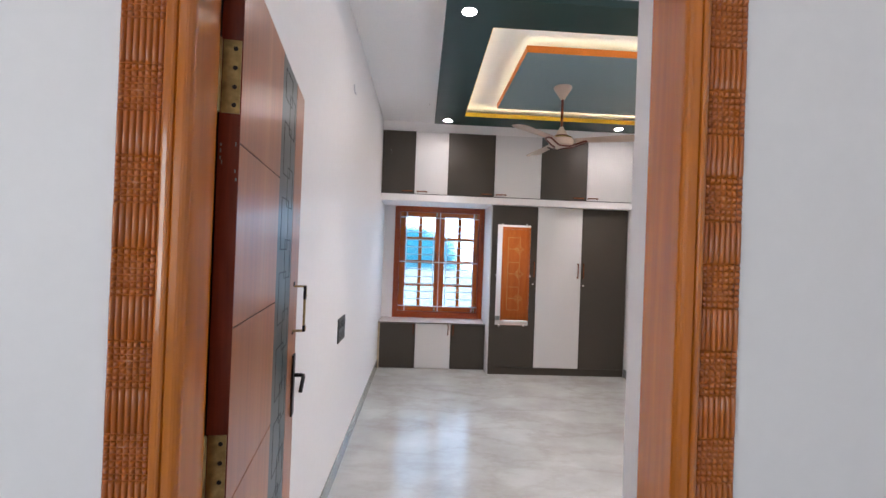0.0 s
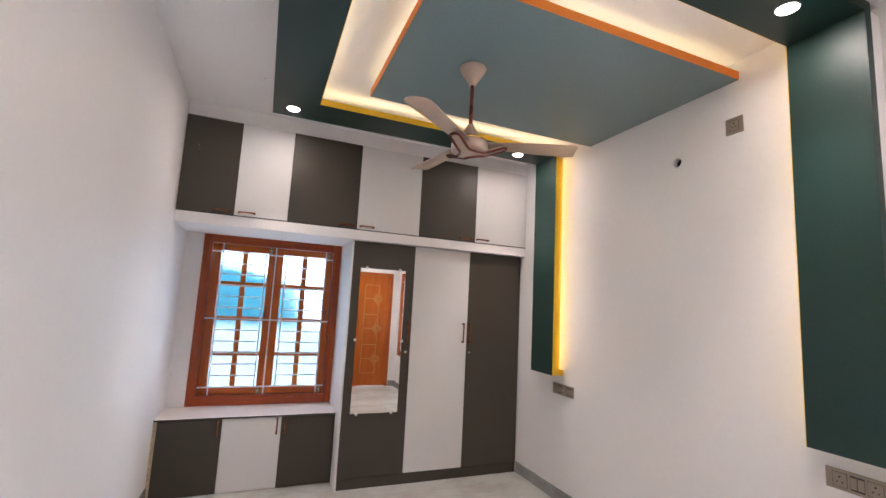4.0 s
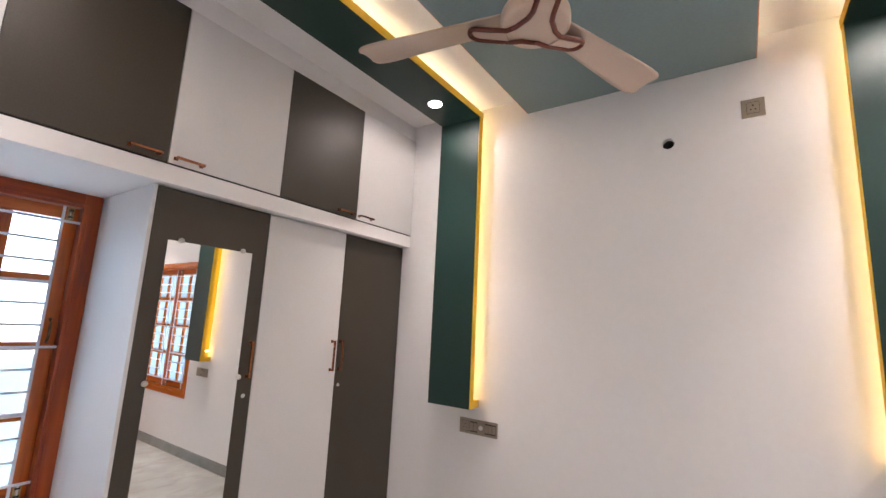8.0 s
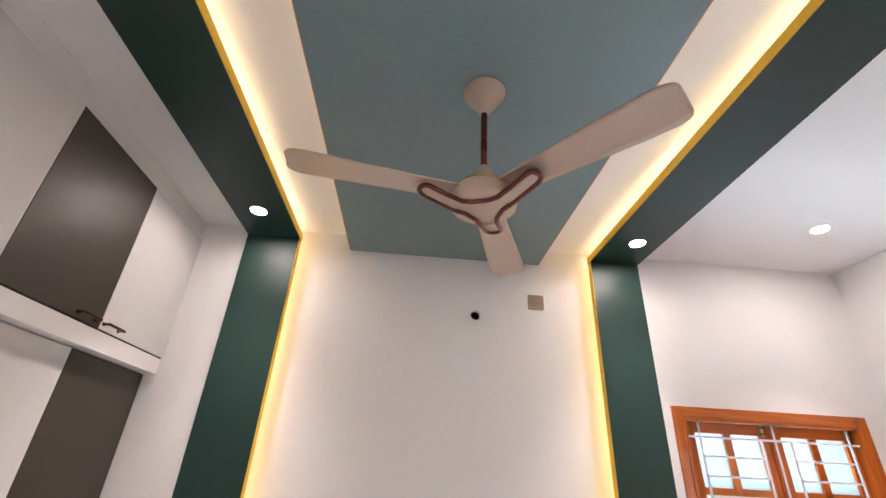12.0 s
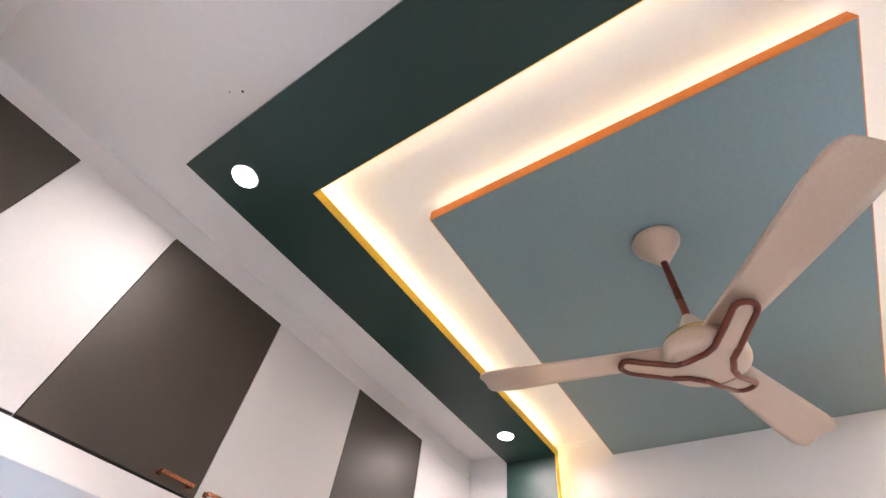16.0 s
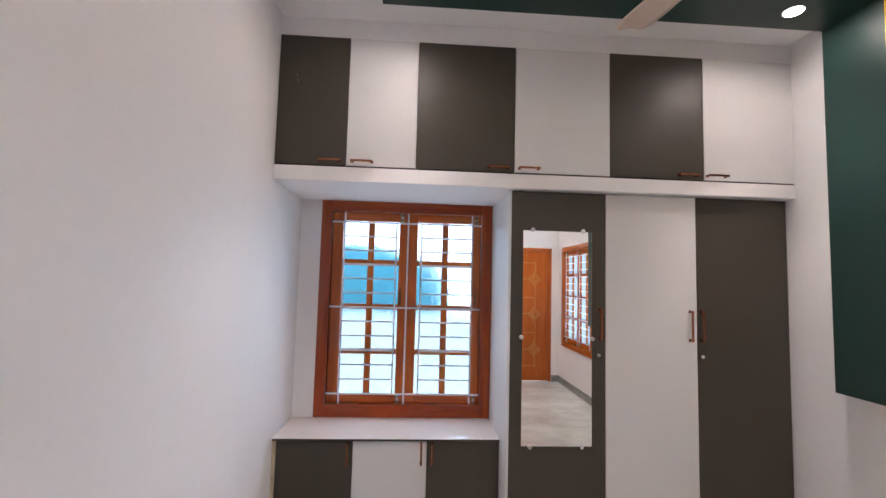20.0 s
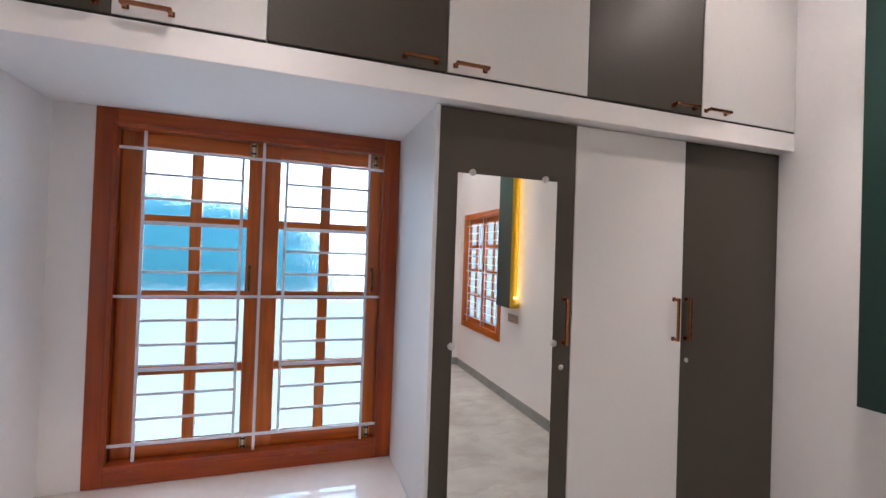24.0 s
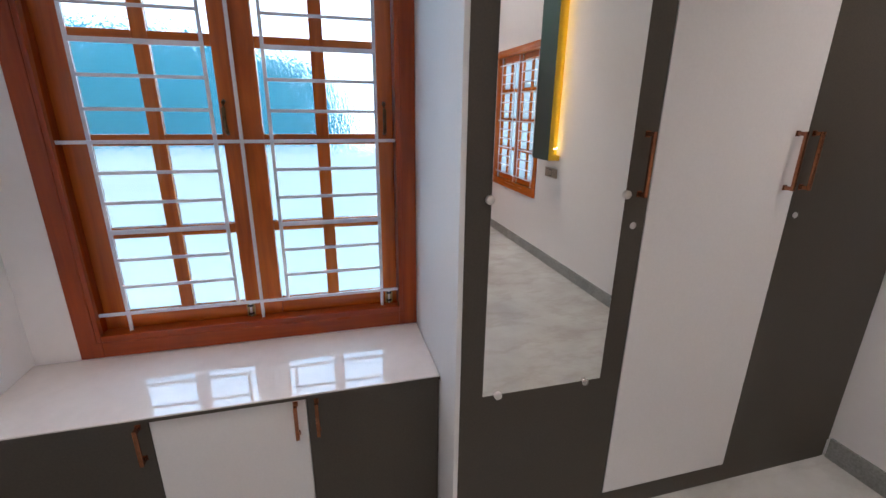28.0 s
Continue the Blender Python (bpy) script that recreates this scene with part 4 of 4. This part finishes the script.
# ---- electric plates ----
def wall_plate(name, m, w, h, items, material, label, gap_paint=PLATE_GAP):
    """Own space: x to the right, z up, the wall behind at y = 0."""
    p = thing(name, None, label, "switch plate", "", "", m)
    part("plate", box(-w / 2, w / 2, -0.009, 0.0, -h / 2, h / 2, 0.0025), material, p)
    for kind, x, z in items:
        gap = 0.0275 if kind == "socket" else 0.0125
        if kind != "knob":
            part("module_gap", box(x - gap, x + gap, -0.0094, -0.0086, z - 0.031, z + 0.031), gap_paint, p)
        if kind == "socket":
            face = part("socket", box(x - 0.026, x + 0.026, -0.0105, -0.0088, z - 0.029, z + 0.029, 0.0008), material, p)
            bm = bmesh.new()
            for a, b, r in ((0, 0.012, 0.0042), (-0.010, -0.010, 0.0034), (0.010, -0.010, 0.0034)):
                lathe([(r, -0.0108), (0.0, -0.0109)], (x + a, 0, z + b), 14, "y", bm)
            part("pin_holes", bm, SOCKET_HOLE, face, "dark pin holes")
        elif kind == "switch":
            part("rocker", box(x - 0.011, x + 0.011, -0.0115, -0.0088, z - 0.024, z + 0.024, 0.001), material, p)
        elif kind == "knob":
            part("knob", lathe([(0.0, -0.024), (0.010, -0.024), (0.012, -0.020), (0.014, -0.009)], (x, 0, z), 24, "y"), STEEL, p, "silver regulator knob", True)
    return p


wall_plate("switch_plate", pose(X1, 4.847, 0.911, 0, 0, -90), 0.272, 0.092, [("socket", -0.092, 0), ("switch", -0.045, 0), ("switch", -0.018, 0), ("knob", 0.022, 0), ("switch", 0.062, 0), ("switch", 0.088, 0), ("switch", 0.114, 0)], PLATE, "bronze-grey switch plate with a regulator under the green board")
wall_plate("socket_plate", pose(X1, 2.846, 0.906, 0, 0, -90), 0.222, 0.088, [("socket", -0.058, 0), ("switch", -0.008, 0), ("switch", 0.018, 0), ("socket", 0.066, 0)], PLATE, "bronze-grey double socket plate under the green board")
wall_plate("air_conditioner_socket", pose(X1, 3.318, 2.707, 0, 0, -90), 0.100, 0.097, [("socket", 0.0, 0)], PLATE, "square bronze-grey socket high on the wall")
wall_plate("switch_board", pose(X0, 3.105, 0.965, 0, 0, 90), 0.232, 0.158, [("switch", -0.092 + 0.037 * k, 0.035) for k in range(6)] + [("socket", -0.07, -0.04), ("switch", -0.02, -0.04), ("socket", 0.06, -0.04)], PLATE_DARK, "dark grey modular switch board on the wall", PLATE_DARK)

# ---- ceiling fan ----
FX, FY = 1.291, 3.896
fan = thing("ceiling_fan", (FX, FY, 2.45), "champagne three-blade ceiling fan with brown trim, at rest", "ceiling fan")
part("canopy", lathe([(0.0, TRAY - 0.0005), (0.076, TRAY - 0.0005), (0.079, TRAY - 0.005), (0.077, TRAY - 0.014), (0.070, TRAY - 0.026), (0.024, TRAY - 0.100), (0.019, TRAY - 0.110), (0.0, TRAY - 0.113)], (FX, FY, 0), 40), CHAMPAGNE, fan, "", True)
part("rod", lathe([(0.0115, 2.60), (0.0115, 2.87)], (FX, FY, 0), 20), BROWN, fan, "metallic brown down rod", True)
part("cowl", lathe([(0.0, 2.629), (0.015, 2.628), (0.021, 2.617), (0.050, 2.562), (0.057, 2.555), (0.058, 2.551)], (FX, FY, 0), 40), CHAMPAGNE, fan, "", True)
part("collar", lathe([(0.058, 2.5515), (0.0635, 2.550), (0.066, 2.546), (0.066, 2.543)], (FX, FY, 0), 40), BROWN, fan, "metallic brown collar", True)
part("ring", lathe([(0.066, 2.543), (0.080, 2.540), (0.090, 2.534), (0.094, 2.527), (0.092, 2.522)], (FX, FY, 0), 40), GOLD, fan, "gold ring", True)
part("motor", lathe([(0.092, 2.523), (0.100, 2.518), (0.105, 2.508), (0.107, 2.494), (0.107, 2.474), (0.104, 2.464), (0.097, 2.4585), (0.085, 2.4565), (0.0, 2.455)], (FX, FY, 0), 56), CHAMPAGNE, fan, "", True)
BLADES = [radians(a) for a in (-20.0, 100.0, 220.0)]


def turned(x, y, z, a):
    return (FX + x * math.cos(a) - y * math.sin(a), FY + x * math.sin(a) + y * math.cos(a), z)


def under(r):
    """Height of the trim: flat below the motor, rising along the blade's arm."""
    return 2.4535 + 0.038 * max(0.0, min(1.0, (r - 0.088) / 0.115))


for a in BLADES:
    bm = bmesh.new()
    rows, n = [], 40
    for i in range(n + 1):
        t = i / n
        r = 0.085 + (0.622 - 0.085) * (1 - (1 - t) ** 1.25)
        w = 0.047 + 0.023 * min(1, t * 1.4)
        q = max(0.0, (r - 0.560) / 0.062)
        w *= (1 - min(1.0, q) ** 2.6) ** 0.5 * 0.42 + 0.58
        row = []
        for j in range(9):
            u = -1 + 2 * j / 8
            z = 2.512 - u * 0.009 * (0.35 + 0.65 * min(1, t * 2)) - 0.006 * (u * u)
            row.append((r, u * w, z))
        rows.append(row)
    tops = [[bm.verts.new(turned(x, y, z + 0.0015, a)) for x, y, z in row] for row in rows]
    lows = [[bm.verts.new(turned(x, y, z - 0.0015, a)) for x, y, z in row] for row in rows]
    for i in range(n):
        for j in range(8):
            bm.faces.new([tops[i][j], tops[i][j + 1], tops[i + 1][j + 1], tops[i + 1][j]])
            bm.faces.new([lows[i][j], lows[i + 1][j], lows[i + 1][j + 1], lows[i][j + 1]])
        for j in (0, 8):
            bm.faces.new([tops[i][j], tops[i + 1][j], lows[i + 1][j], lows[i][j]])
    for i in (0, n):
        for j in range(8):
            bm.faces.new([tops[i][j], tops[i][j + 1], lows[i][j + 1], lows[i][j]])
    part("blade", bm, CHAMPAGNE, fan, "champagne blade", True)
    # the blade's plain arm inside the trim
    bm, rings = bmesh.new(), []
    for i in range(9):
        r = 0.088 + 0.114 * i / 8
        h, z = 0.026 * (1.0 if i < 8 else 0.55), under(r)
        rings.append([bm.verts.new(turned(r, y, zz, a)) for y, zz in ((-h, z + 0.016), (-h, z + 0.002), (-h * 0.6, z - 0.001), (h * 0.6, z - 0.001), (h, z + 0.002), (h, z + 0.016))])
    for p, q in zip(rings, rings[1:]):
        for k in range(6):
            bm.faces.new([p[k], p[(k + 1) % 6], q[(k + 1) % 6], q[k]])
    bm.faces.new(rings[0])
    bm.faces.new(rings[-1])
    part("blade_arm", bm, CHAMPAGNE, fan)
loop = []
for a in BLADES:
    lobe = [(0.030, -0.048), (0.050, -0.036), (0.080, -0.030), (0.130, -0.029)] + [(0.186 + 0.027 * math.cos(q), 0.029 * math.sin(q)) for q in [radians(v) for v in range(-90, 91, 20)]] + [(0.130, 0.029), (0.080, 0.030), (0.050, 0.036), (0.030, 0.048)]
    loop += [turned(x, y, under(math.hypot(x, y)), a) for x, y in lobe]
part("trim", tube(loop, 0.0085, True, 8, 0.9), BROWN, fan, "metallic brown three-lobed trim", True)

# ---- outdoors, behind the obscure glass ----
# unseen ground, kept pale so that it bounces light indoors
solid("ground", box(-400, 400, -400, 400, -0.45, -0.3), SOIL, "unseen ground round the house, pale to bounce light indoors", "ground", kind="structure")
solid("compound_wall", box(-6, 8, 8.10, 8.25, -0.3, 1.17, 0.01), OUT_WALL, "low whitewashed compound wall behind the house", "wall", kind="structure", at=(1, 8.2, -0.3))
sheet = thing("blue_sheet_fence", (-2.1, 8.4, -0.3), "blue corrugated metal sheet fence behind the compound wall", "fence")
bm = bmesh.new()
prev = None
for k in range(0, 181):
    x = -5.0 + 5.93 * k / 180
    y = 8.40 + 0.018 * math.sin(k * 1.4)
    pair = (bm.verts.new((x, y, -0.3)), bm.verts.new((x, y, 1.885 + 0.075 / (1 + math.exp((x - 0.22) * 40)) - 0.06 * max(-2.0, x) - 0.02 * math.sin(x * 2) - 0.008 * math.sin(x * 31) - 0.55 * max(0.0, (x - 0.50) / 0.43) ** 2.2)))
    if prev:
        bm.faces.new([prev[0], pair[0], pair[1], prev[1]])
    prev = pair
bmesh.ops.solidify(bm, geom=bm.faces[:], thickness=0.004)
part("sheet", bm, BLUE, sheet)
for x in (-4.6, -2.8, -1.0, 0.6):
    part("post", box(x - 0.03, x + 0.03, 8.43, 8.49, -0.3, 1.75), BARK, sheet)
solid("side_wall", box(5.2, 5.35, -4, 7.5, -0.3, 1.30, 0.01), OUT_WALL, "whitewashed compound wall beside the house", "wall", kind="structure", at=(5.27, 1.7, -0.3))

tree = thing("tree", (6.1, 0.0, -0.3), "small leafy tree behind the side compound wall", "tree")
limbs = bmesh.new()
tube([(6.1, 0.0, -0.3), (6.12, 0.02, 0.5), (6.08, 0.0, 1.2), (6.1, -0.04, 1.8)], 0.055, False, 10, 1.0, limbs)
for a, h in ((0.3, 1.1), (1.9, 1.25), (3.4, 1.15), (4.6, 1.35), (5.5, 1.5)):
    tube([(6.1, 0, h), (6.1 + 0.25 * math.cos(a), 0.25 * math.sin(a), h + 0.25), (6.1 + 0.5 * math.cos(a), 0.55 * math.sin(a), h + 0.45)], 0.022, False, 7, 1.0, limbs)
part("trunk", limbs, BARK, tree, "", True)
rng = random.Random(5)
verts, faces = [], []
for k in range(1500):
    a, e, q = rng.uniform(0, 6.283), rng.uniform(-1, 1), rng.uniform(0.35, 1.0) ** 0.5
    c = Vector((6.1 + 0.62 * q * math.cos(a) * math.sqrt(1 - e * e), 0.72 * q * math.sin(a) * math.sqrt(1 - e * e), 1.75 + 0.62 * q * e + 0.12 * math.sin(3 * a)))
    u = Vector((rng.uniform(-1, 1), rng.uniform(-1, 1), rng.uniform(-1, 0.4))).normalized() * rng.uniform(0.04, 0.07)
    v = u.cross(Vector((rng.uniform(-1, 1), rng.uniform(-1, 1), 1))).normalized() * 0.022
    i = len(verts)
    verts += [c, c + u * 0.5 + v, c + u, c + u * 0.5 - v]
    faces.append((i, i + 1, i + 2, i + 3))
me = bpy.data.meshes.new("crown")
me.from_pydata([tuple(p - Vector((6.1, 0, -0.3))) for p in verts], [], faces)
me.materials.append(LEAF)
crown = new("crown", me)
crown.parent = tree
tagged(crown, "loose green leaves", kind="stuff")

# ---- small marks ----
for x, z, h in ((-0.303, 2.716, 0.020), (-0.296, 2.690, 0.012)):
    solid("paint_scuff", tube([(x, 5.4945, z), (x + 0.001, 5.4945, z + h * 0.5), (x - 0.002, 5.4945, z + h)], 0.0016, False, 6), SKIRT, "small pale paint scuff on a charcoal loft door", "scuff mark", "loft door scuffs", at=(x, 5.4945, z))
solid("wall_stain", lathe([(0.0, 0.0008), (0.005, 0.0007), (0.009, 0.0)], (X0, 3.371, 0.942), 14, "x"), GRILLE, "faint grey smudge on the white wall", "smudge", at=(X0, 3.371, 0.942))
solid("cable_stub", tube([(X0 + 0.0045, 3.270, 2.668), (X0 + 0.0048, 3.271, 2.64), (X0 + 0.006, 3.272, 2.622), (X0 + 0.011, 3.276, 2.608), (X0 + 0.016, 3.281, 2.600)], 0.0042, False, 8), GRILLE, "short white cable stub on the wall", "cable", at=(X0, 3.27, 2.6))
for x, y, q in ((0.141, 4.864, 0.0045), (0.118, 4.905, 0.003)):
    solid("dirt_speck", lathe([(0.0, -0.0012), (q * 0.7, -0.0010), (q, 0.0)], (x, y, TOP), 10), BARK, "tiny brown speck on the white ceiling", "speck", "ceiling specks", at=(x, y, TOP))
